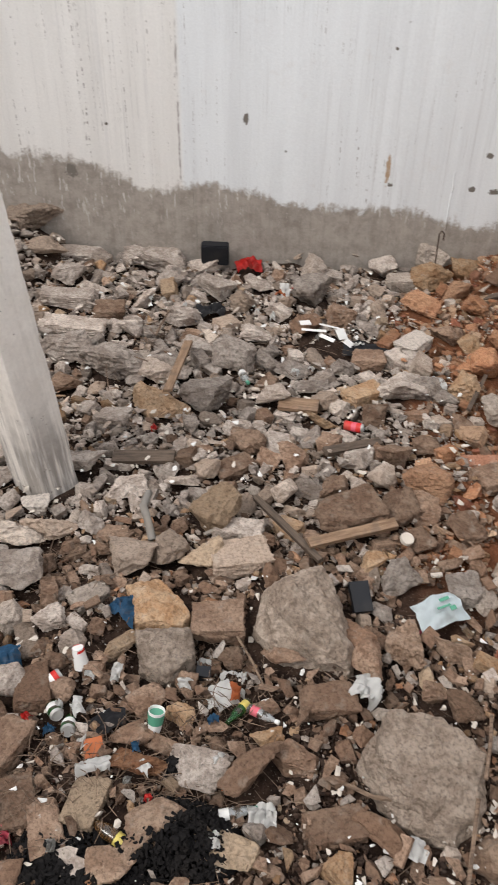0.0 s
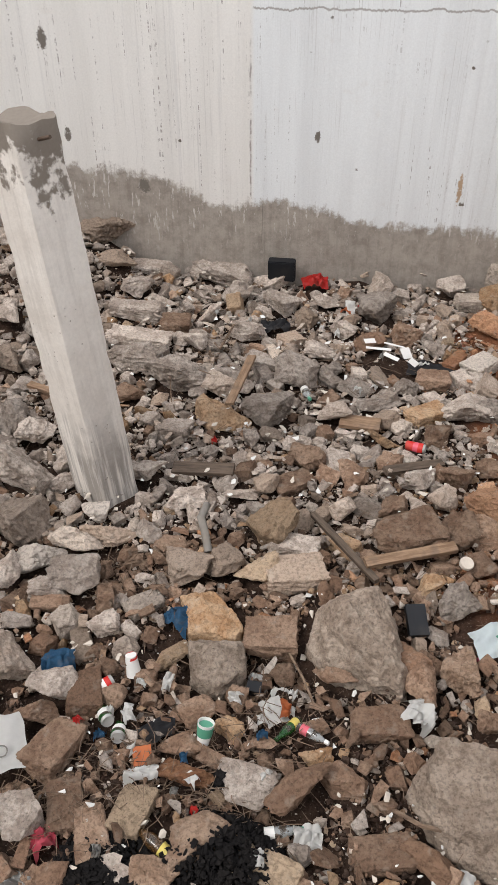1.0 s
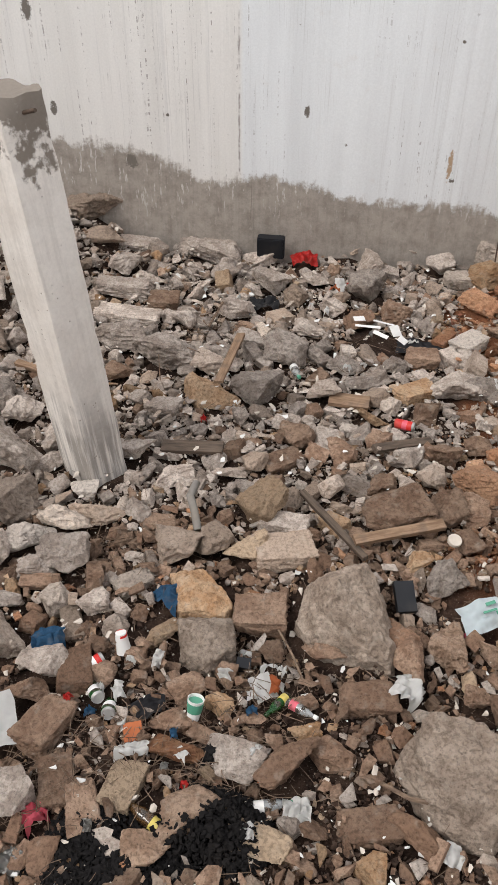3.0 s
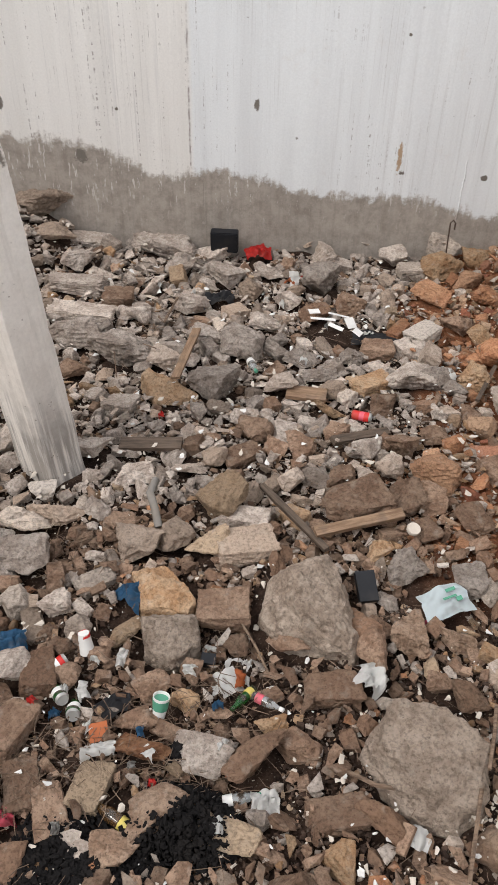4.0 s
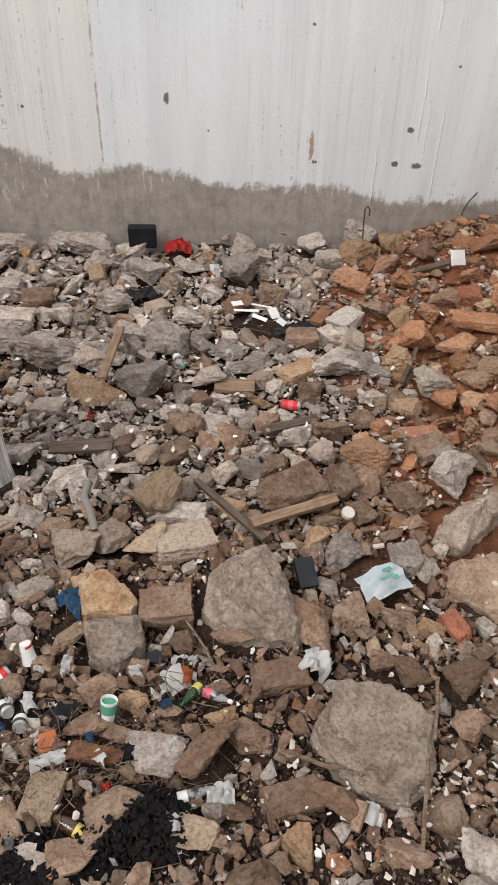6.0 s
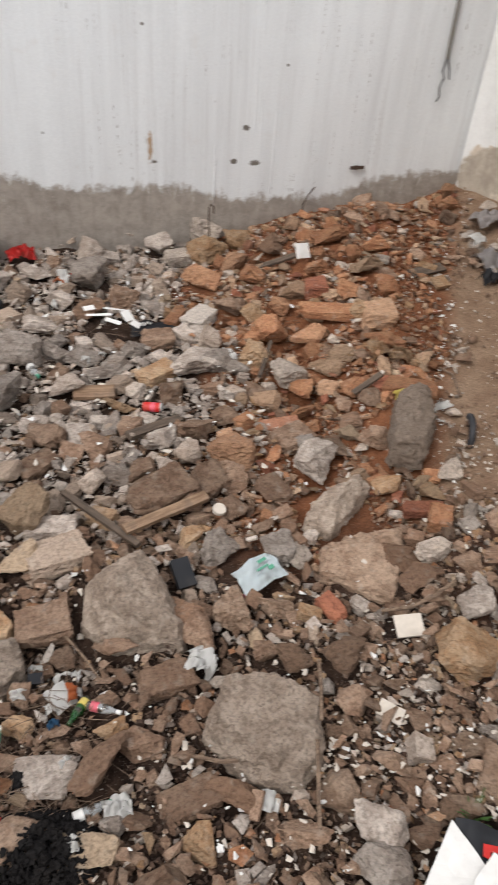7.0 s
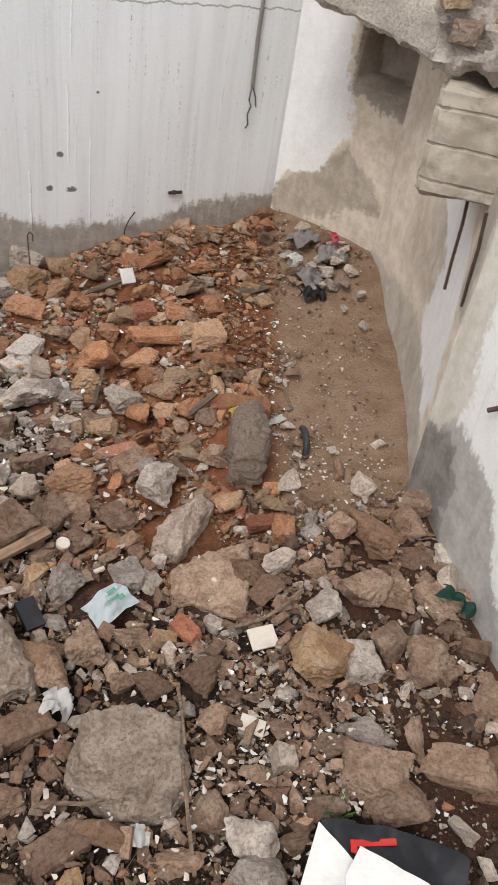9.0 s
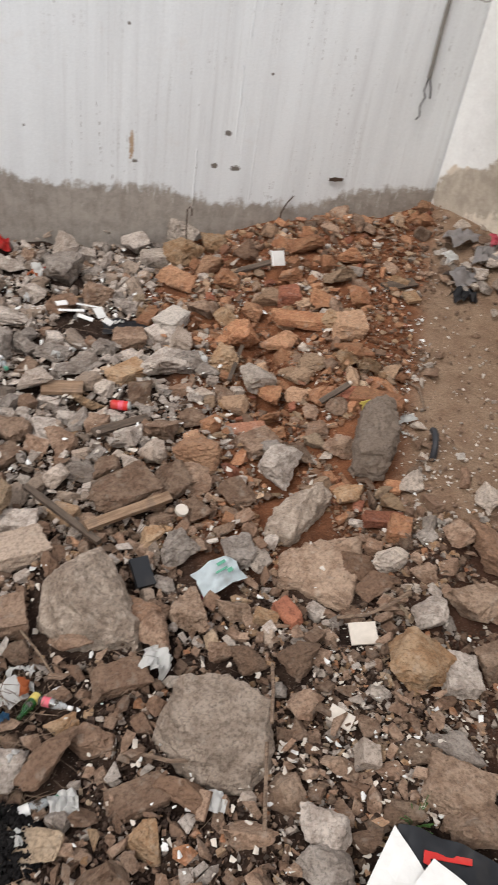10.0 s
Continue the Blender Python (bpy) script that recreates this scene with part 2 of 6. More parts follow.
WOOD = wood_material("weathered_wood", (0.17, 0.105, 0.065), (0.30, 0.20, 0.13))
WOOD_DARK = wood_material("dark_wood", (0.06, 0.045, 0.035), (0.13, 0.095, 0.07))
TWIG = wood_material("twig", (0.10, 0.065, 0.045), (0.24, 0.17, 0.12))
CONCRETE = stone_material("broken_concrete", (0.56, 0.50, 0.43), (0.72, 0.66, 0.58), (0.58, 0.52, 0.45), True)
WHITE = plain("dirty_white", (0.71, 0.70, 0.675), vary=0.10, dirt=0.13)
CHIP = plain("plaster_chip", (0.56, 0.50, 0.43), vary=0.2)
BLACK = plain("black_plastic", (0.010, 0.011, 0.014), 0.55, vary=0.2, dirt=0.06)
CHAR = plain("burnt_earth", (0.012, 0.011, 0.011), 0.95, grain=60, vary=0.6, bump=0.8, spec=0.1, dirt=0.02)
RED = plain("red_plastic", (0.52, 0.025, 0.02), 0.45, vary=0.15)
BLUE = plain("blue_cloth", (0.035, 0.11, 0.21), 0.85, grain=90, vary=0.4)
GREEN = plain("green_print", (0.09, 0.30, 0.20), 0.5, vary=0.1)
RUST = plain("rusty_steel", (0.085, 0.055, 0.04), 0.8, 0.4, vary=0.4)
ORANGE = plain("orange_plastic", (0.42, 0.12, 0.04), 0.5, vary=0.1)
YELLOW = plain("yellow_label", (0.60, 0.49, 0.12), 0.6, vary=0.1)
METAL = plain("can_metal", (0.45, 0.44, 0.42), 0.5, 0.6, vary=0.1)
LIGHTBLUE = plain("pale_blue_film", (0.68, 0.75, 0.77), 0.35, vary=0.08)
DARKGREY = plain("dark_grey_film", (0.03, 0.03, 0.034), 0.6, dirt=0.15)
GREYCLOTH = plain("grey_cloth", (0.36, 0.33, 0.32), 0.9)
PINK = plain("pink_plastic", (0.60, 0.10, 0.14), 0.5, vary=0.1)
PIPE = plain("grey_pipe", (0.20, 0.185, 0.165), 0.7)


def glass_material(name, colour):
    m = Mat(name, rough=0.12, spec=0.5)
    m.b.inputs["Transmission Weight"].default_value = 0.7
    return m.done(m.mix(m.ramp(m.noise(25, 3), 0.45, 0.6), colour, (0.16, 0.13, 0.10)))


GREENGLASS = glass_material("green_glass", (0.02, 0.16, 0.03))
AMBER = glass_material("amber_plastic", (0.22, 0.12, 0.05))
CLEAR = glass_material("clear_plastic", (0.75, 0.78, 0.78))


# ---- ground ----
def sm(v):
    v = min(1.0, max(0.0, v))
    return v * v * (3 - 2 * v)


def lie(x, y):
    """Lie of the rubble: a rise along the back on one side, a heap in the corner, a terrace along the side wall."""
    z = 0.45 * sm((-x - 1.1) / 1.2) * sm((y - 4.6) / 1.4)
    z += 0.13 * sm((x - 1.2) / 1.8) * sm((y - 3.2) / 2.6)
    z += 0.14 * sm((x - 1.7) / 0.5) * sm((y - 1.9) / 0.5)
    z += 0.20 * sm((x - 3.35) / 0.75) * sm((y - 4.25) / 0.6)
    return z


def ground_at(x, y):
    p = Vector((x, y, 0))
    calm = sm((x - 0.75 - 0.5 * y) / 0.25) * sm((y - 2.4) / 0.3)
    bumps = 0.075 * noise.noise(p * 2.1) + 0.025 * noise.noise(p * 6.3) + 0.010 * noise.noise(p * 19.0)
    return lie(x, y) + bumps * (1 - 0.75 * calm)


def mesh_object(name, verts, faces, mats, parent=None, smooth=None, indices=None):
    me = bpy.data.meshes.new(name)
    me.from_pydata(verts, [], faces)
    for mt in mats if isinstance(mats, (list, tuple)) else [mats]:
        me.materials.append(mt)
    if indices is not None:
        me.polygons.foreach_set("material_index", indices)
    if smooth is not None:
        me.polygons.foreach_set("use_smooth", [True] * len(me.polygons))
        if smooth < 179:
            me.set_sharp_from_angle(angle=radians(smooth))
    me.update()
    ob = new(name, me)
    ob.parent = parent
    return ob


def part(name, bm, material, parent=None, label="", smooth=None):
    me = bpy.data.meshes.new(name)
    bmesh.ops.recalc_face_normals(bm, faces=bm.faces)
    bm.to_mesh(me)
    bm.free()
    for mt in material if isinstance(material, (list, tuple)) else [material]:
        me.materials.append(mt)
    if smooth is not None:
        me.polygons.foreach_set("use_smooth", [True] * len(me.polygons))
        me.set_sharp_from_angle(angle=radians(smooth))
    ob = new(name, me)
    ob.parent = parent
    return tagged(ob, label)


def empty(name, m, label, category, group=""):
    ob = new(name)
    ob.empty_display_size = 0.1
    ob.matrix_world = m
    return tagged(ob, label, category, group)


def build_ground():
    fx = [-3.4 + 0.04 * i for i in range(196)]
    fy = [-0.4 + 0.04 * i for i in range(172)]
    xs = [-120.0, -40.0, -15.0, -7.0, -4.5] + fx + [5.2, 7.0, 15.0, 40.0, 120.0]
    ys = [-120.0, -40.0, -12.0, -4.0, -1.5] + fy + [7.0, 9.0, 15.0, 40.0, 120.0]
    verts = [(x, y, ground_at(x, y) - 0.012) for y in ys for x in xs]
    n = len(xs)
    faces = [(j * n + i, j * n + i + 1, (j + 1) * n + i + 1, (j + 1) * n + i) for j in range(len(ys) - 1) for i in range(n - 1)]
    ob = mesh_object("ground", verts, faces, SOIL, smooth=180)
    tagged(ob, "dark earth and red soil under the rubble", "ground", kind="structure")


build_ground()


# ---- walls ----
def wall_box(bm, x0, x1, y0, y1, z0, z1, step=0.0):
    c = bmesh.ops.create_cube(bm, size=1)["verts"]
    for v in c:
        v.co = Vector(((x0 + x1) / 2 + v.co.x * (x1 - x0), (y0 + y1) / 2 + v.co.y * (y1 - y0), (z0 + z1) / 2 + v.co.z * (z1 - z0)))
    return c


WALL_Y = 6.2
BANDS_BACK = [(-3.4, 1.02), (-2.06, 0.95), (-1.55, 0.93), (-1.15, 0.80), (-0.80, 0.66), (-0.57, 0.71), (-0.09, 0.67), (0.34, 0.57), (1.30, 0.50), (1.90, 0.40), (2.61, 0.38), (3.02, 0.49), (3.95, 0.56)]
DARK, RUSTY = (0.17, 0.15, 0.13), (0.42, 0.30, 0.20)
MARKS = [(-0.07, 1.23, 0.022, 0.05, DARK), (1.77, 0.71, 0.03, 0.025, DARK), (1.95, 0.69, 0.05, 0.025, DARK), (1.86, 0.98, 0.03, 0.03, DARK)]
MARKS += [(-1.47, 0.80, 0.05, 0.06, DARK), (1.07, 0.86, 0.02, 0.13, RUSTY), (1.10, 0.73, 0.025, 0.02, DARK), (-2.05, 1.20, 0.03, 0.06, DARK), (-2.15, 1.88, 0.04, 0.08, DARK)]
WALL_BACK = painted_wall_material("whitewashed_wall", BANDS_BACK, -0.58, marks=MARKS, crack=(-0.58, 2.10))


def rough_slab(name, x0, x1, z0, z1, y0, depth, nx, nz, amp, material, hollow=None, bow=0.0):
    """A wall face with a slightly wavy surface, and its back and edges."""
    verts, faces = [], []
    for j in range(nz + 1):
        for i in range(nx + 1):
            x, z = x0 + (x1 - x0) * i / nx, z0 + (z1 - z0) * j / nz
            p = Vector((x * 1.3, 7.0, z * 0.8))
            sunk = 0.0
            if hollow:                                     # a ragged hole broken into the face
                hx, hz, hw, hh = hollow
                q = max(abs(x - hx) / hw, abs(z - hz) / hh) + 0.35 * noise.noise(p * 4)
                sunk = 0.22 * sm((1.05 - q) / 0.2)
            verts.append((x, y0 + sunk + bow * math.sin(math.pi * i / nx) - amp * noise.noise(p) - 0.3 * amp * noise.noise(p * 7), z))
    w = nx + 1
    faces = [(j * w + i, j * w + i + 1, (j + 1) * w + i + 1, (j + 1) * w + i) for j in range(nz) for i in range(nx)]
    b = len(verts)
    verts += [(x0, y0 + depth, z0), (x1, y0 + depth, z0), (x1, y0 + depth, z1), (x0, y0 + depth, z1)]
    faces += [(b + 1, b, b + 3, b + 2)]
    faces.append([nz * w + i for i in range(w)] + [b + 2, b + 3])
    faces.append([i for i in range(nx, -1, -1)] + [b, b + 1])
    faces.append([j * w for j in range(nz + 1)] [::1] + [b + 3, b])
    faces.append([j * w + nx for j in range(nz, -1, -1)] + [b + 1, b + 2])
    return mesh_object(name, verts, faces, material, smooth=40)


wall_north = rough_slab("wall_north", -5.5, 3.98, -0.4, 3.6, WALL_Y, 0.3, 120, 60, 0.010, WALL_BACK)
tagged(wall_north, "whitewashed concrete wall with streaks and a bare grey damp foot", "wall", kind="structure")


def side_wall(name, a, b, bands, tones, label, height=3.4, hollow=None, marks=()):
    """A stretch of the ruined side wall from a to b, seen from its hollow side."""
    a, b = Vector((*a, 0)), Vector((*b, 0))
    n = (b - a).length
    ob = rough_slab(name, 0.0, n, -0.4, height, 0.0, 0.3, int(n * 30), 90, 0.022, painted_wall_material(name + "_paint", bands, -9.0, *tones, marks), hollow)
    ob.matrix_world = Matrix.Translation(a) @ Matrix.Rotation(math.atan2(b.y - a.y, b.x - a.x), 4, "Z")
    return tagged(ob, label, "wall", kind="structure")


CORNER, BEND, PIER, END = (3.90, 6.18), (4.30, 5.05), (2.95, 2.60), (2.178, -0.75)


def curve_over(m, v, pts, top=4.0):
    """A value along v that runs through some points."""
    n = m.node("ShaderNodeFloatCurve")
    lo, hi = pts[0][0], pts[-1][0]
    c = n.mapping.curves[0]
    for i, (u, h) in enumerate(pts):
        p = ((u - lo) / (hi - lo), h / top)
        if i in (0, len(pts) - 1):
            c.points[0 if i == 0 else -1].location = p
        else:
            c.points.new(*p)
        c.points[i if i < len(pts) - 1 else -1].handle_type = "VECTOR"
    n.mapping.update()
    m.set(n.inputs["Value"], m.ramp(v, lo, hi, False))
    return m.math("MULTIPLY", n.outputs[0], top)


def ruin_material(name, tone_a, tone_b, coats):
    """Bare render and coats of paint, damp, soot and painted shade over one another, each with ragged borders.
    coats: (borders, colour, second colour, strength); a border: side, points."""
    m = Mat(name, rough=0.9, spec=0.2)
    x, y, z = m.xyz()
    run = m.noise(1.0, 5, 0.7, m.scaled((20, 20, 1.4)))
    blot = m.noise(5.5, 7, 0.75)
    fine = m.noise(55, 5, 0.75)
    wear = m.math("ADD", m.math("MULTIPLY", m.math("SUBTRACT", run, 0.5), 0.20), m.math("MULTIPLY", m.math("SUBTRACT", blot, 0.5), 0.46))
    two = m.ramp(m.math("ADD", m.math("MULTIPLY", blot, 0.8), m.math("MULTIPLY", run, 0.2)), 0.38, 0.62)
    col = m.mix(two, tone_a, tone_b)
    col = m.mix(m.math("MULTIPLY", m.ramp(run, 0.56, 0.70), 0.35), col, m.hue(tone_a, 0.70))
    for borders, a, b, strength in coats:
        mask = None
        for side, pts in borders:
            along, across = (z, x) if side[0] == "u" else (x, z)
            gap = m.math("SUBTRACT", curve_over(m, along, pts), across)
            if side[1] == ">":
                gap = m.math("MULTIPLY", gap, -1.0)
            edge = m.ramp(m.math("ADD", gap, wear), -0.025, 0.045)
            mask = edge if mask is None else m.math("MULTIPLY", mask, edge)
        col = m.mix(m.math("MULTIPLY", mask, strength), col, m.mix(two, a, b))
    scars = m.math("MULTIPLY", m.ramp(m.noise(17, 6, 0.8), 0.62, 0.68), m.ramp(m.noise(2.2, 3), 0.5, 0.6))
    col = m.mix(m.math("MULTIPLY", scars, 0.6), col, (0.20, 0.17, 0.14))
    col = m.mix(0.3, col, m.hue(col, m.math("ADD", 0.5, fine)))
    return m.done(col, m.math("ADD", m.noise(16, 6, 0.75), m.math("MULTIPLY", fine, 0.3)), 0.014, 0.4)


def side_wall(name, a, b, material, label, height=3.4, hollow=None, bow=0.0):
    """A stretch of the ruined side wall from a to b."""
    a, b = Vector((*a, 0)), Vector((*b, 0))
    n = (b - a).length
    ob = rough_slab(name, 0.0, n, -0.4, height, 0.0, 0.3, int(n * 30), 90, 0.022, material, hollow, bow)
    ob.matrix_world = Matrix.Translation(a) @ Matrix.Rotation(math.atan2(b.y - a.y, b.x - a.x), 4, "Z")
    return tagged(ob, label, "wall", kind="structure")


BEIGE_A, BEIGE_B = (0.58, 0.495, 0.395), (0.76, 0.68, 0.575)
COAT_A, COAT_B = (0.80, 0.80, 0.78), (0.74, 0.735, 0.715)
DAMP_A, DAMP_B = (0.31, 0.265, 0.215), (0.45, 0.39, 0.32)
RUIN_1 = ruin_material("wall_east_1_render", BEIGE_A, BEIGE_B, [
    ([("z<", [(0.0, 0.70), (0.46, 1.0), (0.72, 1.25), (1.0, 1.0), (1.25, 0.8)])], DAMP_A, DAMP_B, 0.9),
    ([("z<", [(0.0, 0.2), (0.6, 0.55), (1.0, 0.75), (1.25, 0.7)])], BEIGE_A, BEIGE_B, 0.6),
    ([("u<", [(0.4, 0.0), (0.62, 0.0), (0.81, 0.15), (0.91, 0.46), (1.11, 0.61), (1.31, 0.74), (1.63, 0.68), (2.03, 0.58), (3.4, 0.5)])], COAT_A, COAT_B, 1.0),
    # shade in the hollow and below the slab, put into the colour
    ([("u>", [(0.0, 0.66), (3.4, 0.60)]), ("z>", [(0.0, 1.70), (1.25, 1.55)])], (0.20, 0.165, 0.14), (0.30, 0.25, 0.21), 0.9),
])
RUIN_2 = ruin_material("wall_east_2_render", BEIGE_A, BEIGE_B, [
    ([("u>", [(0.0, 0.5), (2.0, 0.9)]), ("u<", [(0.0, 2.0), (1.0, 2.0), (2.0, 1.5)]), ("z>", [(0.0, 0.75), (2.8, 0.75)])], (0.38, 0.325, 0.265), (0.54, 0.475, 0.39), 0.55),
    ([("u>", [(0.3, 2.15), (0.67, 1.62), (1.18, 1.80), (1.30, 1.65), (1.45, 1.25), (2.4, 1.15)]), ("u<", [(0.3, 2.45), (0.67, 2.66), (1.2, 2.62), (1.4, 2.5), (1.7, 2.2), (2.4, 2.1)])], COAT_A, COAT_B, 1.0),
    ([("u>", [(0.0, 2.75), (1.2, 2.68), (1.4, 2.5), (2.2, 2.4)]), ("z>", [(0.0, 1.25), (2.8, 1.25)])], (0.32, 0.29, 0.25), (0.43, 0.39, 0.335), 0.9),
    ([("z<", [(0.0, 0.45), (1.5, 0.62), (2.3, 0.52), (2.8, 0.30)])], (0.37, 0.33, 0.28), (0.50, 0.455, 0.39), 0.9),
])
RUIN_3 = ruin_material("wall_east_3_paint", COAT_A, COAT_A, [
    ([("u<", [(0.0, 0.2), (0.6, 0.24), (0.9, 0.30), (1.3, 0.27), (1.6, 0.24), (2.0, 0.15), (3.4, 0.12)])], (0.53, 0.495, 0.42), (0.66, 0.63, 0.56), 0.95),
    ([("z<", [(0.0, 0.66), (0.13, 0.72), (0.29, 0.86), (0.42, 0.80), (0.71, 0.71), (0.80, 0.55), (0.92, 0.34), (1.2, 0.22), (3.4, 0.2)])], (0.32, 0.305, 0.28), (0.46, 0.44, 0.41), 0.95),
    ([("u<", [(0.0, 0.45), (0.5, 0.42), (0.75, 0.30), (3.4, 0.1)]), ("z<", [(0.0, 0.62), (0.2, 0.72), (0.45, 0.70), (3.4, 0.2)])], (0.125, 0.115, 0.105), (0.24, 0.225, 0.205), 0.85),
])
side_wall("wall_east_1", CORNER, BEND, RUIN_1, "white plastered wall broken away to damp beige render", hollow=(0.94, 1.93, 0.24, 0.18))
side_wall("wall_east_2", BEND, PIER, RUIN_2, "ruined wall of bare beige render and flaking whitewash", bow=0.13)
side_wall("wall_east_3", PIER, END, RUIN_3, "white side wall with a grey damp foot and a soot stain")

CLOSE = plain("plain_render", (0.42, 0.39, 0.35), 0.9, grain=4)
bm = bmesh.new()
wall_box(bm, -5.8, -5.5, -4.0, 6.5, -0.4, 3.6)
tagged(part("wall_west", bm, CLOSE), "plain rendered wall closing the plot", "wall", kind="structure")
bm = bmesh.new()
wall_box(bm, -5.5, 4.0, -4.0, -0.75, -0.4, 1.5)
tagged(part("retaining_wall", bm, CLOSE), "concrete retaining wall under the street edge", "wall", kind="structure")


# ---- rock shapes ----
def roughen(bm, seed, cuts, rough):
    """Breaks the edges and faces of a hull about 1 to 2 across."""
    bmesh.ops.bevel(bm, geom=bm.edges[:], offset=0.045, segments=1, affect="EDGES", clamp_overlap=True)
    bmesh.ops.triangulate(bm, faces=bm.faces)
    for _ in range(cuts):
        long = [e for e in bm.edges if e.calc_length() > (0.30 if cuts < 3 else 0.15 if cuts < 5 else 0.09)]
        if not long:
            break
        bmesh.ops.subdivide_edges(bm, edges=long, cuts=1)
        bmesh.ops.triangulate(bm, faces=bm.faces)
    off = Vector((seed * 1.37 % 50, seed * 2.11 % 50, 3.0))
    bm.normal_update()
    for v in bm.verts:
        w = 0.6 * noise.noise(v.co * 1.6 + off) + 0.7 * (0.3 - abs(noise.noise(v.co * 3.3 + off)) * 2) + 0.5 * noise.noise(v.co * 8.0 + off) + 0.4 * noise.noise(v.co * 17.0 + off)
        v.co += v.normal * rough * w


def rock_shape(points, seed, block=0.0, cuts=0, rough=0.0):
    """A broken stone, 1 across: the hull of some random points, finely cut and roughened where cuts is given. block: how boxy."""
    r = random.Random(seed)
    bm = bmesh.new()
    for i in range(points):
        d = Vector([r.gauss(0, 1) for _ in range(3)]).normalized()
        if block:
            q = Vector([math.copysign(abs(c) ** 0.35, c) for c in d])
            d = d.lerp(q * 0.9, block)
        bm.verts.new(d * r.uniform(0.82, 1.0))
    if block:
        for k in range(8):
            bm.verts.new(Vector((k % 2 * 2 - 1, k // 2 % 2 * 2 - 1, k // 4 * 2 - 1)) * r.uniform(0.62, 0.92))
    hull = bmesh.ops.convex_hull(bm, input=bm.verts)
    loose = {v for v in hull["geom_interior"] + hull["geom_unused"] if isinstance(v, bmesh.types.BMVert)}
    bmesh.ops.delete(bm, geom=list(loose), context="VERTS")
    if cuts:
        roughen(bm, seed, cuts, rough)
    else:
        bmesh.ops.triangulate(bm, faces=bm.faces)
    lo = [min(v.co[k] for v in bm.verts) for k in range(3)]
    hi = [max(v.co[k] for v in bm.verts) for k in range(3)]
    for v in bm.verts:
        v.co = Vector([(v.co[k] - (lo[k] + hi[k]) / 2) / (hi[k] - lo[k]) for k in range(3)])
    return bm


def rock_mesh(name, seed, sub, block, mat):
    bm = rock_shape(12 if sub > 4 else 10, seed, block, sub, 0.10 if sub > 4 else 0.085)
    me = bpy.data.meshes.new(name)
    bm.to_mesh(me)
    bm.free()
    me.materials.append(mat)
    me.polygons.foreach_set("use_smooth", [True] * len(me.polygons))
    me.set_sharp_from_angle(angle=radians(24))
    return me


LAID = []          # plan circles already taken by a stone or a thing
STONE_WORDS = {
    "grey": "angular grey concrete lump lying in the rubble",
    "brown": "dusty brown stone lying in the rubble",
    "dusty": "stone coated with pale brown dust in the rubble",
    "tan": "yellowish broken limestone lying in the rubble",
    "orange": "rust-orange stone lying on the red heap",
    "pale": "pale chalky stone lying in the rubble",
    "brick": "broken red brick lying in the rubble",
}


def stone(tone, x, y, z, length, depth, height, turn, seed, block=0.0, label=""):
    """One stone that can be told apart: centre, sizes in metres, turn in degrees."""
    r = random.Random(seed)
    big = max(length, depth)
    sub = 5 if big > 0.42 else 4
    ob = new("brick" if tone == "brick" else "rubble_stone", rock_mesh("stone", seed, sub, block if tone == "brick" else block * 0.55, STONE_ONE[tone]))
    tip = 5 if block else 14
    me = ob.data
    me.transform(Matrix.Diagonal((length, depth, height, 1)))
    ob.matrix_world = pose(x, y, z + 0.17 * height, r.uniform(-tip, tip), r.uniform(-tip, tip), turn)
    tagged(ob, label or ("large " if big > 0.34 else "") + STONE_WORDS[tone], "brick" if tone == "brick" else "stone", "rubble stones")
    LAID.append((x, y, 0.42 * math.sqrt(length * depth)))
    return ob


# ---- the lesser rubble, too many to count ----
def collect(shapes, spots, name, mats, label, category):
    """Joins many scaled, turned copies of some shapes into one mesh. spots: (shape, matrix, slot)."""
    V, F, S, base = [], [], [], 0
    for k, m, slot in spots:
        v, f = shapes[k]
        M = np.array(m)
        V.append(v @ M[:3, :3].T + M[:3, 3])
        F.append(f + base)
        S.append(np.full(len(f), slot))
        base += len(v)
    V, F, S = np.concatenate(V), np.concatenate(F), np.concatenate(S)
    ob = mesh_object(name, V.tolist(), F.tolist(), mats, indices=S.tolist())
    return tagged(ob, label, category, kind="stuff")


def arrays(bm):
    bm.verts.index_update()
    v = np.array([q.co[:] for q in bm.verts])
    f = np.array([[q.index for q in p.verts] for p in bm.faces])
    bm.free()
    return v, f


SLOTS = ["grey", "brown", "tan", "orange", "pale", "brick", "clod", "red_clod"]


def on_plot(x, y):
    """Inside the walls: the side wall is a bent line."""
    if y > 6.14 or x < -5.4:
        return False
    if y > BEND[1]:
        edge = CORNER[0] + (BEND[0] - CORNER[0]) * (y - CORNER[1]) / (BEND[1] - CORNER[1])
    elif y > PIER[1]:
        edge = PIER[0] + (BEND[0] - PIER[0]) * (y - PIER[1]) / (BEND[1] - PIER[1])
    else:
        edge = END[0] + (PIER[0] - END[0]) * (y - END[1]) / (PIER[1] - END[1])
    return x < edge - 0.05


def strip_at(x, y):
    """The trodden earth along the side wall: 1 inside."""
    w = 0.30 * noise.noise(Vector((x * 1.5, y * 1.5, 4)))
    hollow = 0.9 * sm(1.25 - math.hypot((x - 2.0) / 0.55, (y - 0.8) / 0.7) + w)
    return max(hollow, sm((x - 0.52 - 0.52 * y + w) / 0.35) * sm((y - 2.35) / 0.25))


def heap_at(x, y):
    w = 0.45 * noise.noise(Vector((x * 0.9, y * 0.9, 9)))
    return sm((x - 0.45 - 0.1 * y + w) / 0.7) * sm((y - 2.2 + w) / 0.8)


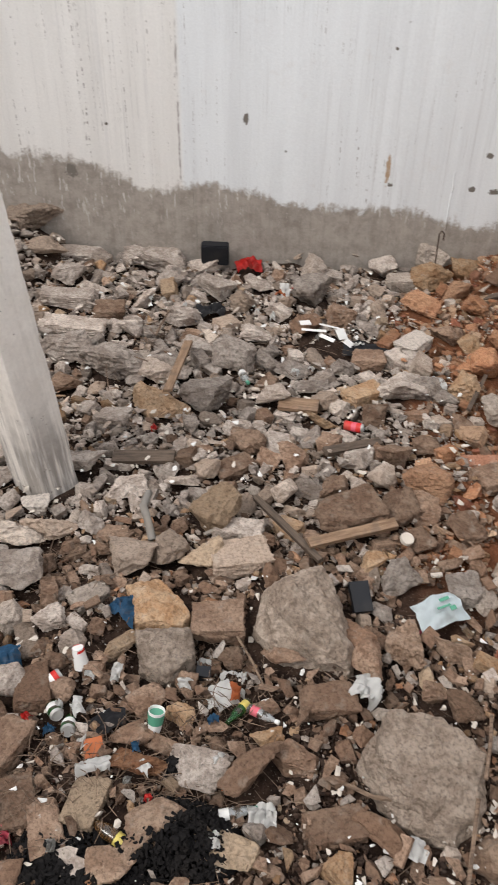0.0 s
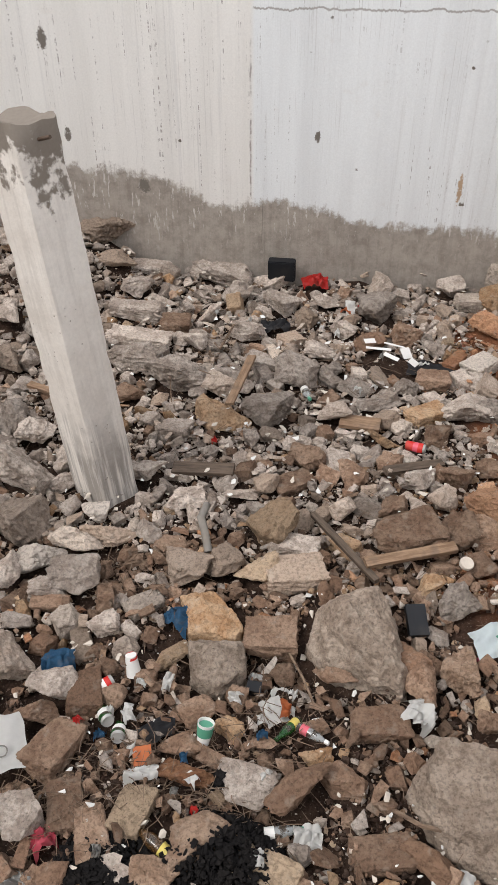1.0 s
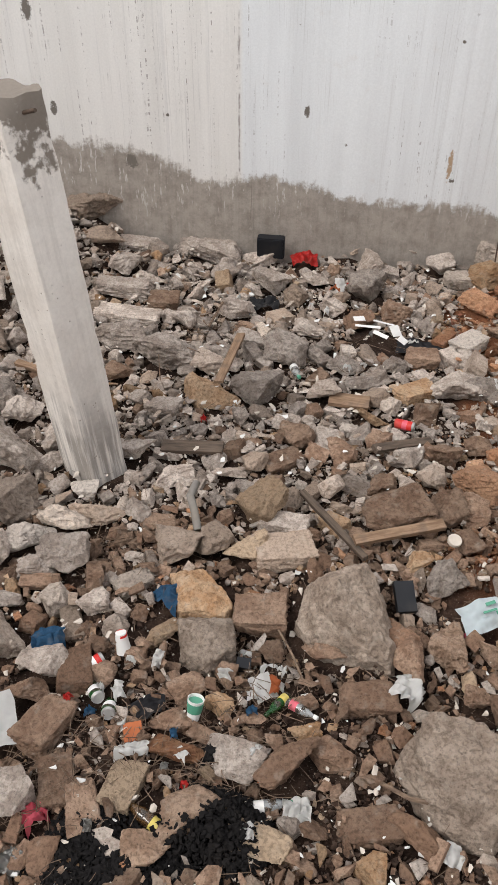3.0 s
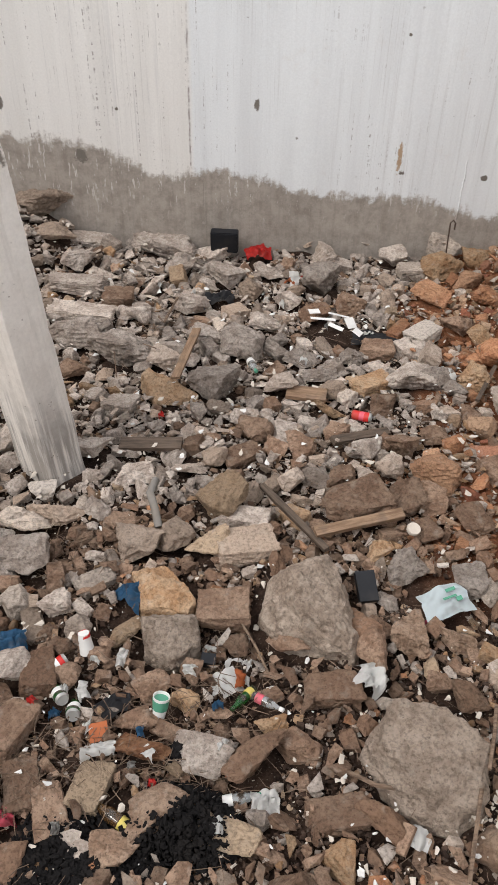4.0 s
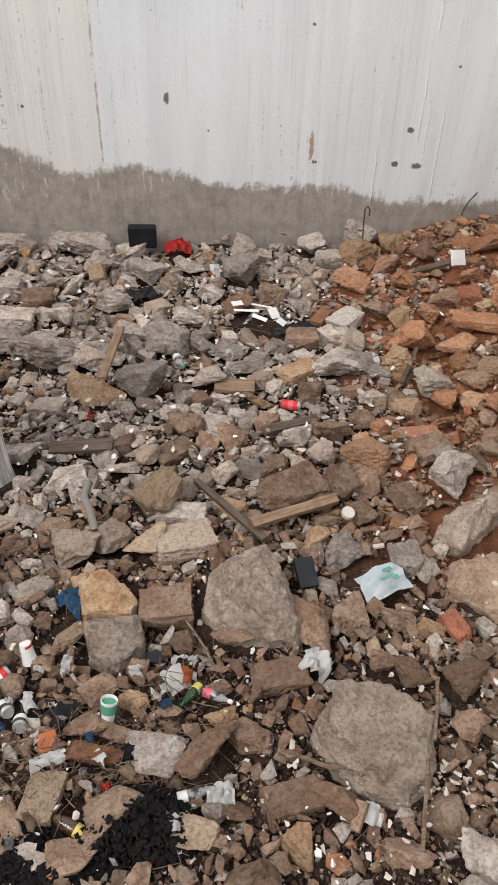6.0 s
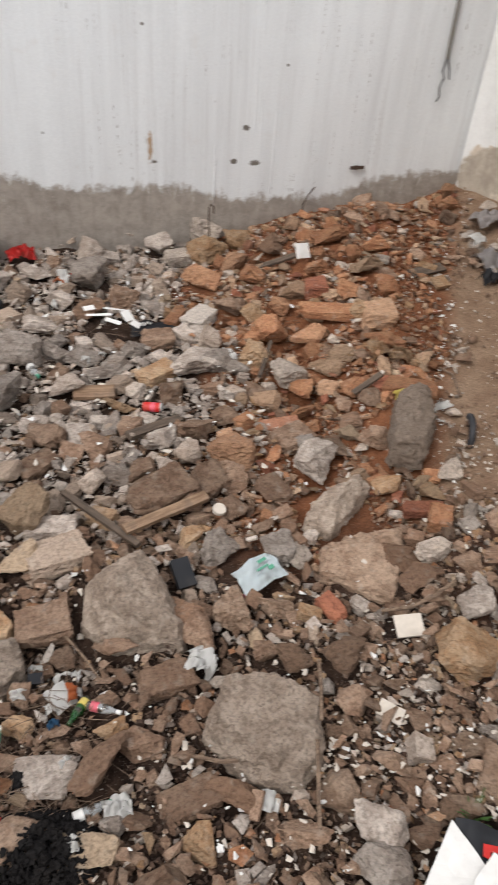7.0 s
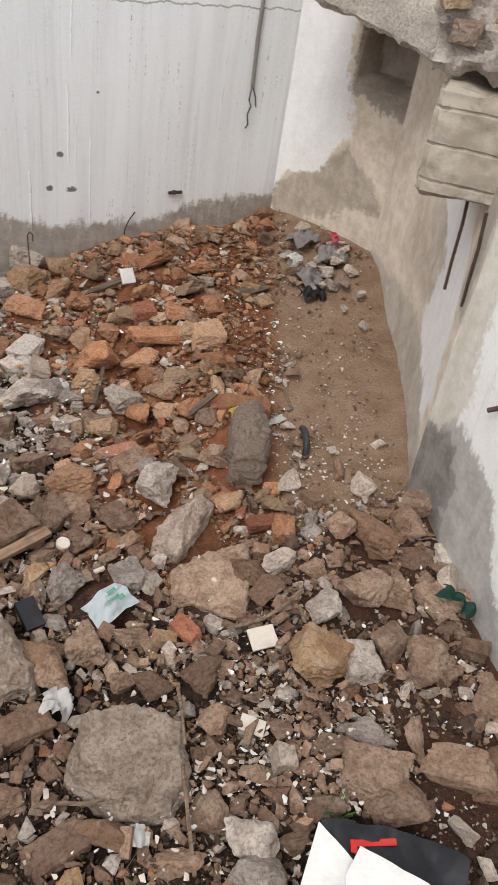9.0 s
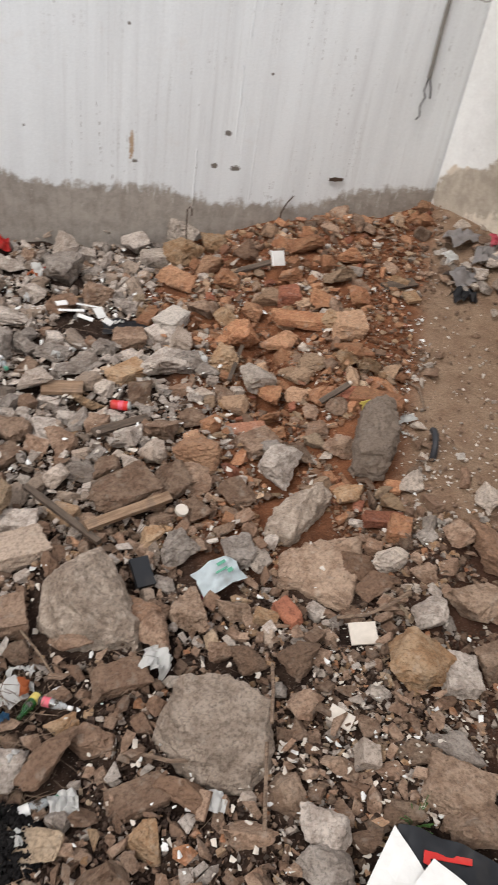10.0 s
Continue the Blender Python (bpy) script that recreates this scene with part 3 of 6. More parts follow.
def tone_at(x, y, r, small=False):
    h = heap_at(x, y)
    u = r.random()
    if small:                                    # crumbs of the soil itself among the grit
        if r.random() < h and strip_at(x, y) < 0.5 and u < 0.6:
            return 7
        if strip_at(x, y) < 0.5 and r.random() > h and r.random() < (0.72 if y < 2.5 else 0.22):
            return 6
    if strip_at(x, y) > 0.5 and y < 2.2:
        return 6 if u < 0.55 else 1 if u < 0.9 else 4
    if strip_at(x, y) > 0.5:
        return 1 if u < 0.7 else 4
    if r.random() < h:
        return 3 if u < 0.50 else 2 if u < 0.64 else 1 if u < 0.88 else 5 if u < 0.93 else 4
    if y > 3.0 + 0.3 * noise.noise(Vector((x, y, 2))):
        return 0 if u < 0.80 else 1 if u < 0.90 else 2 if u < 0.94 else 4
    return 1 if u < 0.68 else 0 if u < 0.85 else 2 if u < 0.92 else 3 if u < 0.95 else 4


def scatter(count, lo, hi, power, seed, points, sub, variants, name, label, overlap, thin=0.0, keep=None, rough=0.09, tones=None, outer=False, flat=1.0, lift=0.0):
    r = random.Random(seed)
    shapes = [arrays(rock_shape(points, seed * 100 + k, 0.4 if k % 4 == 0 else 0.0, sub, rough)) for k in range(variants)]
    spots, taken, tries = [], {}, 0
    blocked = {}
    for a, b, c in LAID:
        for i in range(int((a - c) * 5) - 1, int((a + c) * 5) + 2):
            for j in range(int((b - c) * 5) - 1, int((b + c) * 5) + 2):
                blocked.setdefault((i, j), []).append((a, b, c))
    while len(spots) < count and tries < count * 5:
        tries += 1
        y = 0.3 + 5.85 * r.random()
        x = r.uniform(-0.6 - 0.5 * y, min(4.25, 1.7 + 0.8 * y))
        if outer:                                   # the rest of the plot, away from the open middle
            y, x = r.uniform(-0.65, 6.1), r.uniform(-5.3, 3.9)
            if y > 0.3 and -0.6 - 0.5 * y < x < 1.7 + 0.8 * y:
                continue
        if not on_plot(x, y):
            continue
        s = lo + (hi - lo) * r.random() ** power
        if r.random() < thin * strip_at(x, y) or (keep and r.random() > keep(x, y)):
            continue
        if any((x - a) ** 2 + (y - b) ** 2 < (c + overlap * s) ** 2 for a, b, c in blocked.get((int(x * 5), int(y * 5)), ())):
            continue
        cell = (int(x / hi), int(y / hi))
        near = [q for i in (-1, 0, 1) for j in (-1, 0, 1) for q in taken.get((cell[0] + i, cell[1] + j), ())]
        if any((x - a) ** 2 + (y - b) ** 2 < (overlap * (s + c)) ** 2 for a, b, c in near):
            continue
        taken.setdefault(cell, []).append((x, y, s))
        sx, sy, sz = s * r.uniform(0.85, 1.45), s * r.uniform(0.55, 1.0), s * r.uniform(0.5, 0.95) * flat
        m = pose(x, y, ground_at(x, y) + sz * r.uniform(0.15, 0.48) + lift * r.random(), r.uniform(-28, 28), r.uniform(-28, 28), r.uniform(0, 360))
        spots.append((r.randrange(variants), m @ Matrix.Diagonal((sx, sy, sz, 1)), r.choice(tones) if tones else tone_at(x, y, r, hi < 0.05)))
    if hi > 0.1:
        LAID.extend((q[0], q[1], 0.36 * q[2]) for c in taken.values() for q in c)
    return collect(shapes, spots, name, [STONE_MANY[k] for k in SLOTS], label, "rubble")


# ---- the standing post ----
def pillar_material():
    m = Mat("old_whitewash", rough=0.9, spec=0.2)
    x, y, z = m.xyz()
    base = m.mix(m.ramp(m.noise(3, 4), 0.35, 0.65), (0.735, 0.69, 0.635), (0.655, 0.605, 0.55))
    run = m.noise(1.0, 4, 0.65, m.scaled((20, 20, 1.2)))
    worn = m.math("MULTIPLY", m.ramp(m.math("ADD", run, m.math("MULTIPLY", m.noise(4, 4), 0.6)), 0.76, 0.92), 1.0)
    low = m.ramp(m.math("ADD", z, m.math("MULTIPLY", m.noise(9, 4), 0.5)), 0.95, 0.45)
    col = m.mix(m.math("MULTIPLY", low, m.ramp(run, 0.4, 0.6)), base, (0.30, 0.275, 0.25))
    col = m.mix(m.math("MULTIPLY", worn, 0.22), col, (0.40, 0.36, 0.32))
    top = m.ramp(m.math("ADD", z, m.math("MULTIPLY", m.noise(5, 5), 1.3)), 2.46, 2.54)
    col = m.mix(top, col, (0.215, 0.185, 0.155))
    fine = m.noise(50, 5, 0.7)
    pits = m.math("MULTIPLY", m.ramp(m.voronoi(26), 0.16, 0.09), m.ramp(m.noise(5, 2), 0.5, 0.6))
    col = m.mix(m.math("MULTIPLY", pits, 0.7), col, (0.2, 0.17, 0.14))
    col = m.mix(0.3, col, m.hue(col, m.math("ADD", 0.5, fine)))
    return m.done(col, m.math("SUBTRACT", m.math("ADD", m.noise(18, 5, 0.7), m.math("MULTIPLY", fine, 0.3)), pits), 0.012, 0.6)


def build_pillar():
    w, d, h = 0.315, 0.255, 2.10
    n, nz = 8, 60
    ring = [(-w / 2 + w * i / n, -d / 2) for i in range(n)] + [(w / 2, -d / 2 + d * i / n) for i in range(n)]
    ring += [(w / 2 - w * i / n, d / 2) for i in range(n)] + [(-w / 2, d / 2 - d * i / n) for i in range(n)]
    verts, faces, c = [], [], 4 * n
    for j in range(nz + 1):
        z = -0.25 + (h + 0.25) * j / nz
        for i, (x, y) in enumerate(ring):
            p = Vector((x * 3, y * 3, z * 3))
            k = 1.0
            if i % n == 0:                                  # worn arrises
                k -= 0.05 + 0.07 * max(0.0, noise.noise(p * 3 + Vector((5, 1, 2))))
            k += 0.02 * noise.noise(p * 2)
            broken = sm((z - h + 0.38) / 0.38)
            k -= broken * 0.26 * max(0.0, noise.noise(p * 1.9 + Vector((1, 8, 3))) + 0.18)
            zz = z + broken * 0.035 * noise.noise(Vector((x * 11, y * 11, 1.5)))
            verts.append((x * k, y * k, zz))
    faces = [(j * c + i, j * c + (i + 1) % c, (j + 1) * c + (i + 1) % c, (j + 1) * c + i) for j in range(nz) for i in range(c)]
    verts.append((0.02, 0.01, h - 0.03))
    faces += [(nz * c + i, nz * c + (i + 1) % c, len(verts) - 1) for i in range(c)]
    post = empty("concrete_post", pose(-1.19, 3.375, 0.0, 0.3, -7.0, -38), "cracked whitewashed concrete post with a broken top, standing in rubble", "post")
    mesh_object("shaft", verts, faces, pillar_material(), post, smooth=38)
    bm = bmesh.new()
    bmesh.ops.create_cone(bm, cap_ends=True, segments=8, radius1=0.009, radius2=0.009, depth=0.13)
    bmesh.ops.transform(bm, verts=bm.verts, matrix=pose(0.17, 0.0, 2.02, 0, 80, 10))
    part("reinforcing_bar", bm, RUST, post, "rusty bar end sticking out")
    LAID.append((-1.155, 3.375, 0.2))


build_pillar()


# ---- stones that can be told apart: tone, centre, length, depth, height, turn, shape, boxiness ----
stone("grey", -1.831, 6.213, 0.366, 0.562, 0.340, 0.273, 5, 101)
stone("grey", -1.682, 6.630, 0.274, 0.249, 0.294, 0.231, 5, 102)
stone("grey", -1.695, 5.896, 0.259, 0.370, 0.204, 0.164, 5, 103)
stone("grey", -1.452, 6.064, 0.122, 0.436, 0.178, 0.110, 10, 104, 0.45)
stone("grey", -1.123, 6.299, 0.067, 0.417, 0.321, 0.258, -5, 105)
stone("grey", -0.824, 6.117, 0.060, 0.637, 0.299, 0.240, -20, 106)
stone("grey", -1.473, 5.695, 0.127, 0.277, 0.196, 0.157, 5, 107)
stone("grey", -1.436, 5.389, 0.082, 0.481, 0.207, 0.128, -3, 108, 0.45)
stone("grey", -1.270, 5.591, 0.057, 0.273, 0.191, 0.153, 5, 109)
stone("brown", -1.099, 5.264, 0.032, 0.261, 0.207, 0.128, 5, 110, 0.45)
stone("grey", -1.293, 4.707, 0.058, 0.484, 0.298, 0.239, -10, 111)
stone("grey", -1.342, 5.032, 0.038, 0.559, 0.185, 0.114, -7, 112, 0.45)
stone("grey", -0.946, 4.503, 0.066, 0.487, 0.335, 0.269, 5, 113)
stone("grey", -0.641, 4.457, 0.045, 0.275, 0.219, 0.176, 5, 114)
stone("brown", -1.273, 4.320, 0.027, 0.275, 0.154, 0.123, 5, 115)
stone("grey", -2.349, 5.075, 0.174, 0.239, 0.293, 0.222, 5, 116)
stone("grey", -2.208, 4.597, 0.051, 0.225, 0.269, 0.209, 5, 117)
stone("grey", -2.086, 4.670, 0.036, 0.161, 0.221, 0.149, 5, 118)
stone("grey", -1.954, 3.949, 0.060, 0.270, 0.301, 0.242, 5, 119)
stone("grey", -1.768, 3.834, 0.043, 0.263, 0.208, 0.167, 5, 120)
stone("grey", -1.665, 3.402, 0.082, 0.387, 0.401, 0.322, 5, 121)
stone("grey", -1.559, 2.970, 0.066, 0.324, 0.317, 0.255, 5, 122)
stone("grey", -1.451, 3.354, 0.030, 0.161, 0.150, 0.120, 5, 123)
stone("grey", -1.343, 3.150, 0.023, 0.124, 0.136, 0.109, 5, 124)
stone("pale", -1.195, 3.152, 0.025, 0.184, 0.149, 0.120, 5, 125)
stone("pale", -1.243, 2.914, 0.041, 0.352, 0.198, 0.159, 0, 126)
stone("grey", -1.063, 2.949, 0.036, 0.175, 0.320, 0.162, -75, 127)
stone("pale", -1.414, 2.749, 0.034, 0.311, 0.165, 0.132, 15, 128)
stone("grey", -1.543, 2.645, 0.033, 0.164, 0.218, 0.152, 5, 129)
stone("grey", -1.163, 2.625, 0.043, 0.300, 0.219, 0.176, 25, 130)
stone("grey", -1.296, 2.558, 0.026, 0.212, 0.136, 0.109, 5, 131)
stone("brown", -1.258, 2.475, 0.010, 0.210, 0.092, 0.057, 5, 132, 0.45)
stone("pale", -0.775, 2.501, 0.018, 0.217, 0.131, 0.081, 37, 133, 0.45)
stone("grey", -0.591, 2.746, 0.041, 0.262, 0.224, 0.180, 5, 135)
stone("grey", -0.413, 2.806, 0.038, 0.228, 0.212, 0.170, 5, 136)
stone("tan", -0.235, 2.757, 0.043, 0.260, 0.228, 0.183, 5, 137)
stone("grey", -0.047, 2.967, 0.026, 0.280, 0.169, 0.104, -10, 138, 0.45)
stone("grey", -0.042, 2.743, 0.036, 0.209, 0.340, 0.149, -75, 139, 0.45)
stone("tan", -0.168, 3.065, 0.056, 0.309, 0.284, 0.228, 5, 140)
stone("brown", 0.571, 3.059, 0.057, 0.396, 0.276, 0.222, 5, 141)
stone("grey", 0.781, 2.625, 0.045, 0.224, 0.214, 0.172, 5, 142)
stone("brown", 0.821, 3.121, 0.048, 0.232, 0.227, 0.183, 5, 143)
stone("orange", 1.045, 3.348, 0.045, 0.313, 0.223, 0.179, -10, 144)
stone("grey", -0.849, 2.983, 0.031, 0.154, 0.175, 0.141, 5, 145)
stone("brown", -0.730, 2.928, 0.018, 0.218, 0.129, 0.080, 5, 146, 0.45)
stone("grey", -0.281, 4.136, 0.059, 0.381, 0.295, 0.237, 5, 147)
stone("tan", -0.575, 4.083, 0.045, 0.397, 0.236, 0.189, -10, 148)
stone("grey", -0.872, 3.939, 0.026, 0.222, 0.174, 0.108, -15, 149, 0.45)
stone("grey", -0.118, 4.629, 0.057, 0.317, 0.296, 0.238, 5, 150)
stone("grey", -0.393, 4.799, 0.028, 0.298, 0.156, 0.126, -5, 151)
stone("brown", -0.004, 3.706, 0.046, 0.251, 0.241, 0.194, 5, 152)
stone("grey", -0.406, 6.092, 0.038, 0.374, 0.185, 0.149, 20, 153)
stone("grey", -0.280, 5.630, 0.048, 0.335, 0.236, 0.190, 5, 154)
stone("grey", 0.084, 5.733, 0.037, 0.233, 0.176, 0.141, -45, 155)
stone("grey", 0.487, 5.533, 0.063, 0.330, 0.318, 0.255, 5, 156)
stone("grey", 0.443, 6.325, 0.041, 0.308, 0.212, 0.171, 35, 157)
stone("grey", 0.515, 6.007, 0.043, 0.194, 0.321, 0.180, 5, 158)
stone("grey", 0.904, 6.301, 0.046, 0.440, 0.233, 0.187, -10, 159)
stone("grey", 1.106, 6.063, 0.042, 0.243, 0.211, 0.169, 5, 160)
stone("pale", 1.234, 5.838, 0.031, 0.237, 0.198, 0.122, 5, 161, 0.45)
stone("grey", -0.067, 5.419, 0.047, 0.210, 0.238, 0.191, 5, 162)
stone("brown", 0.413, 5.133, 0.039, 0.262, 0.207, 0.166, 5, 163)
stone("pale", 1.196, 4.869, 0.027, 0.289, 0.200, 0.124, 43, 164, 0.45)
stone("tan", 0.763, 4.249, 0.023, 0.312, 0.166, 0.103, 35, 165, 0.45)
stone("grey", 1.056, 4.269, 0.051, 0.414, 0.246, 0.198, 25, 166)
stone("tan", 0.455, 3.990, 0.035, 0.264, 0.191, 0.153, -15, 167)
stone("brown", 0.819, 3.999, 0.041, 0.198, 0.203, 0.163, 5, 168)
stone("grey", 0.147, 4.203, 0.039, 0.228, 0.199, 0.160, 5, 169)
stone("grey", 0.300, 4.530, 0.029, 0.277, 0.141, 0.114, 5, 170)
stone("grey", -0.978, 3.516, 0.040, 0.289, 0.194, 0.156, 5, 171)
stone("grey", -0.691, 3.276, 0.029, 0.237, 0.162, 0.131, 5, 172)
stone("grey", -0.371, 3.362, 0.023, 0.277, 0.133, 0.107, 15, 173)
stone("brown", -0.079, 3.496, 0.016, 0.275, 0.143, 0.088, 35, 174, 0.45)
stone("brown", 0.120, 3.548, 0.032, 0.158, 0.202, 0.147, 5, 175)
stone("brown", 0.271, 3.549, 0.043, 0.205, 0.220, 0.177, 5, 176)
stone("brown", 0.494, 3.680, 0.039, 0.170, 0.189, 0.152, 5, 177)
stone("grey", -0.247, 3.938, 0.026, 0.177, 0.135, 0.108, 5, 178)
stone("grey", -0.788, 4.370, 0.024, 0.136, 0.122, 0.098, 5, 179)
stone("grey", -0.516, 5.217, 0.039, 0.307, 0.201, 0.161, 5, 180)
stone("grey", -0.857, 5.452, 0.040, 0.234, 0.210, 0.169, 5, 181)
stone("grey", -0.662, 5.755, 0.041, 0.243, 0.198, 0.159, 5, 182)
stone("grey", -0.906, 5.020, 0.035, 0.200, 0.176, 0.141, 5, 183)
stone("grey", -0.483, 4.464, 0.026, 0.165, 0.131, 0.106, 5, 184)
stone("grey", 0.034, 4.983, 0.035, 0.256, 0.172, 0.139, 5, 185)
stone("grey", 0.222, 5.293, 0.034, 0.237, 0.182, 0.146, 5, 186)
stone("brown", 0.694, 5.242, 0.039, 0.237, 0.202, 0.162, 5, 187)
stone("grey", 0.143, 4.586, 0.030, 0.232, 0.161, 0.129, 5, 188)
stone("grey", 0.413, 4.346, 0.023, 0.270, 0.131, 0.105, 20, 189)
stone("grey", 0.652, 4.557, 0.033, 0.186, 0.161, 0.129, 5, 190)
stone("brown", -0.136, 2.343, 0.030, 0.273, 0.201, 0.124, 5, 193, 0.45)
stone("tan", -0.599, 2.224, 0.022, 0.220, 0.122, 0.098, 25, 195)
stone("grey", -1.039, 2.257, 0.010, 0.265, 0.106, 0.066, -67, 196, 0.45)
stone("grey", -0.804, 2.211, 0.035, 0.143, 0.184, 0.133, 5, 197)
stone("grey", -0.949, 2.353, 0.028, 0.174, 0.140, 0.113, 5, 198)
stone("grey", -1.316, 2.105, 0.048, 0.218, 0.286, 0.203, 5, 199)
stone("grey", -1.085, 1.959, 0.036, 0.249, 0.175, 0.140, 5, 200)
stone("brown", -0.947, 1.973, 0.025, 0.233, 0.169, 0.104, -75, 201, 0.45)
stone("brown", -1.008, 1.694, 0.022, 0.273, 0.186, 0.115, 67, 202, 0.45)
stone("brown", -0.423, 1.919, 0.030, 0.202, 0.146, 0.117, 5, 203)
stone("brown", -0.484, 1.755, 0.023, 0.216, 0.133, 0.107, 15, 204)
stone("tan", -0.278, 1.851, 0.019, 0.139, 0.117, 0.094, 5, 205)
stone("orange", -0.428, 1.632, 0.028, 0.242, 0.138, 0.111, 0, 206)
stone("tan", -0.617, 1.461, 0.019, 0.220, 0.154, 0.095, 77, 207, 0.45)
stone("grey", -0.186, 1.603, 0.034, 0.256, 0.175, 0.140, -10, 208)
stone("brown", 0.039, 1.581, 0.040, 0.195, 0.308, 0.181, -75, 209)
stone("grey", -1.077, 1.378, 0.039, 0.267, 0.194, 0.156, -5, 210)
stone("brown", -0.888, 1.459, 0.016, 0.230, 0.144, 0.089, -75, 211, 0.45)
stone("brown", -0.760, 1.367, 0.019, 0.237, 0.141, 0.087, -70, 212, 0.45)
stone("dusty", -0.310, 1.377, 0.034, 0.326, 0.190, 0.152, 20, 213)
stone("tan", -0.079, 1.297, 0.028, 0.303, 0.156, 0.125, -15, 214)
stone("dusty", -0.485, 1.217, 0.021, 0.197, 0.132, 0.106, 5, 215)
stone("brown", 0.373, 1.941, 0.026, 0.277, 0.171, 0.105, 5, 216, 0.45)
stone("brown", 0.562, 2.119, 0.041, 0.260, 0.201, 0.162, -75, 217)
stone("brown", 0.175, 2.167, 0.027, 0.215, 0.150, 0.121, 5, 218)
stone("brown", 0.198, 1.668, 0.024, 0.236, 0.135, 0.108, -15, 219)
stone("brown", 0.360, 1.383, 0.020, 0.263, 0.149, 0.092, 10, 220, 0.45)
stone("tan", 0.103, 1.764, 0.016, 0.149, 0.099, 0.080, 5, 221)
stone("brown", -0.256, 1.995, 0.025, 0.117, 0.119, 0.095, 5, 222)
stone("brown", -0.064, 2.148, 0.022, 0.126, 0.115, 0.093, 5, 223)
stone("brown", -1.144, 1.852, 0.028, 0.222, 0.144, 0.116, 5, 224)
stone("brown", -0.813, 1.957, 0.025, 0.126, 0.129, 0.104, 5, 225)
stone("grey", -1.380, 2.319, 0.021, 0.172, 0.126, 0.101, 5, 226)
stone("brown", -0.876, 2.106, 0.018, 0.148, 0.100, 0.080, 5, 227)
stone("brown", 0.099, 1.906, 0.019, 0.122, 0.095, 0.076, 5, 228)
stone("brown", 0.615, 2.272, 0.024, 0.196, 0.148, 0.119, 5, 229)
stone("brown", 0.931, 2.897, 0.031, 0.182, 0.154, 0.123, 5, 230)
stone("grey", 1.159, 4.310, 0.051, 0.355, 0.256, 0.206, 16, 231)
stone("tan", 1.443, 4.322, 0.046, 0.222, 0.222, 0.178, -9, 232)
stone("pale", 1.626, 4.042, 0.055, 0.297, 0.263, 0.211, 56, 233)
stone("orange", 1.671, 4.567, 0.059, 0.271, 0.234, 0.188, -9, 234)
stone("brown", 1.449, 3.410, 0.026, 0.252, 0.194, 0.120, 21, 236, 0.45)
stone("grey", 1.517, 3.159, 0.052, 0.298, 0.254, 0.204, -9, 237)
stone("brown", 0.840, 4.661, 0.028, 0.262, 0.189, 0.117, -9, 238, 0.45)
stone("pale", 1.528, 6.154, 0.072, 0.272, 0.301, 0.242, -9, 239)
stone("tan", 1.476, 5.832, 0.067, 0.352, 0.286, 0.229, -9, 240)
stone("orange", 1.660, 5.636, 0.057, 0.357, 0.189, 0.152, 21, 241)
stone("orange", 1.727, 5.342, 0.076, 0.215, 0.256, 0.199, -9, 242)
stone("orange", 1.321, 5.413, 0.042, 0.321, 0.212, 0.171, -9, 243)
stone("brown", 1.460, 5.008, 0.042, 0.275, 0.178, 0.143, 21, 244)
stone("orange", 1.815, 4.866, 0.082, 0.182, 0.228, 0.169, -9, 245)
stone("orange", 2.108, 4.581, 0.180, 0.491, 0.144, 0.089, -14, 246, 0.45)
stone("orange", 2.572, 5.061, 0.261, 0.278, 0.172, 0.138, -24, 247)
stone("orange", 2.401, 4.409, 0.222, 0.254, 0.254, 0.157, -9, 248, 0.45)
stone("orange", 2.366, 4.111, 0.186, 0.244, 0.146, 0.091, -9, 249, 0.45)
stone("orange", 1.862, 4.073, 0.072, 0.146, 0.131, 0.105, -9, 250)
stone("orange", 1.977, 3.729, 0.121, 0.183, 0.166, 0.133, -9, 251)
stone("orange", 1.406, 3.789, 0.031, 0.180, 0.161, 0.129, -9, 252)
stone("brick", 1.406, 3.575, 0.018, 0.299, 0.118, 0.073, -1, 253, 0.45)
stone("brown", 0.891, 3.620, 0.038, 0.228, 0.197, 0.159, -9, 254)
stone("orange", 2.337, 4.799, 0.237, 0.235, 0.183, 0.147, -9, 255)
stone("orange", 1.897, 4.434, 0.106, 0.287, 0.186, 0.149, -9, 256)
stone("orange", 2.445, 5.526, 0.281, 0.337, 0.207, 0.166, -9, 257)
stone("orange", 1.952, 4.913, 0.144, 0.255, 0.191, 0.154, -9, 258)
stone("tan", 1.780, 5.987, 0.081, 0.257, 0.202, 0.162, -9, 259)
stone("brown", 1.982, 5.677, 0.175, 0.225, 0.206, 0.165, -9, 260)
stone("orange", 1.984, 4.664, 0.146, 0.227, 0.155, 0.125, -9, 261)
stone("orange", 2.022, 4.089, 0.142, 0.202, 0.159, 0.128, -9, 262)
stone("brown", 1.368, 3.932, 0.026, 0.157, 0.148, 0.119, -9, 263)
stone("brown", 1.092, 3.719, 0.030, 0.175, 0.156, 0.125, -9, 264)
stone("grey", 0.644, 3.290, 0.033, 0.138, 0.212, 0.128, -9, 265)
stone("brown", 0.497, 3.311, 0.029, 0.169, 0.170, 0.136, -9, 266)
stone("orange", 2.769, 5.377, 0.292, 0.258, 0.195, 0.157, -9, 267)
stone("brown", 0.967, 3.147, 0.041, 0.227, 0.210, 0.168, -9, 268)
stone("brown", 1.194, 2.988, 0.035, 0.232, 0.193, 0.155, -9, 269)
stone("brown", 0.686, 3.045, 0.037, 0.207, 0.190, 0.152, -9, 270)
stone("brick", 2.089, 4.889, 0.198, 0.184, 0.211, 0.130, -9, 271, 0.45)
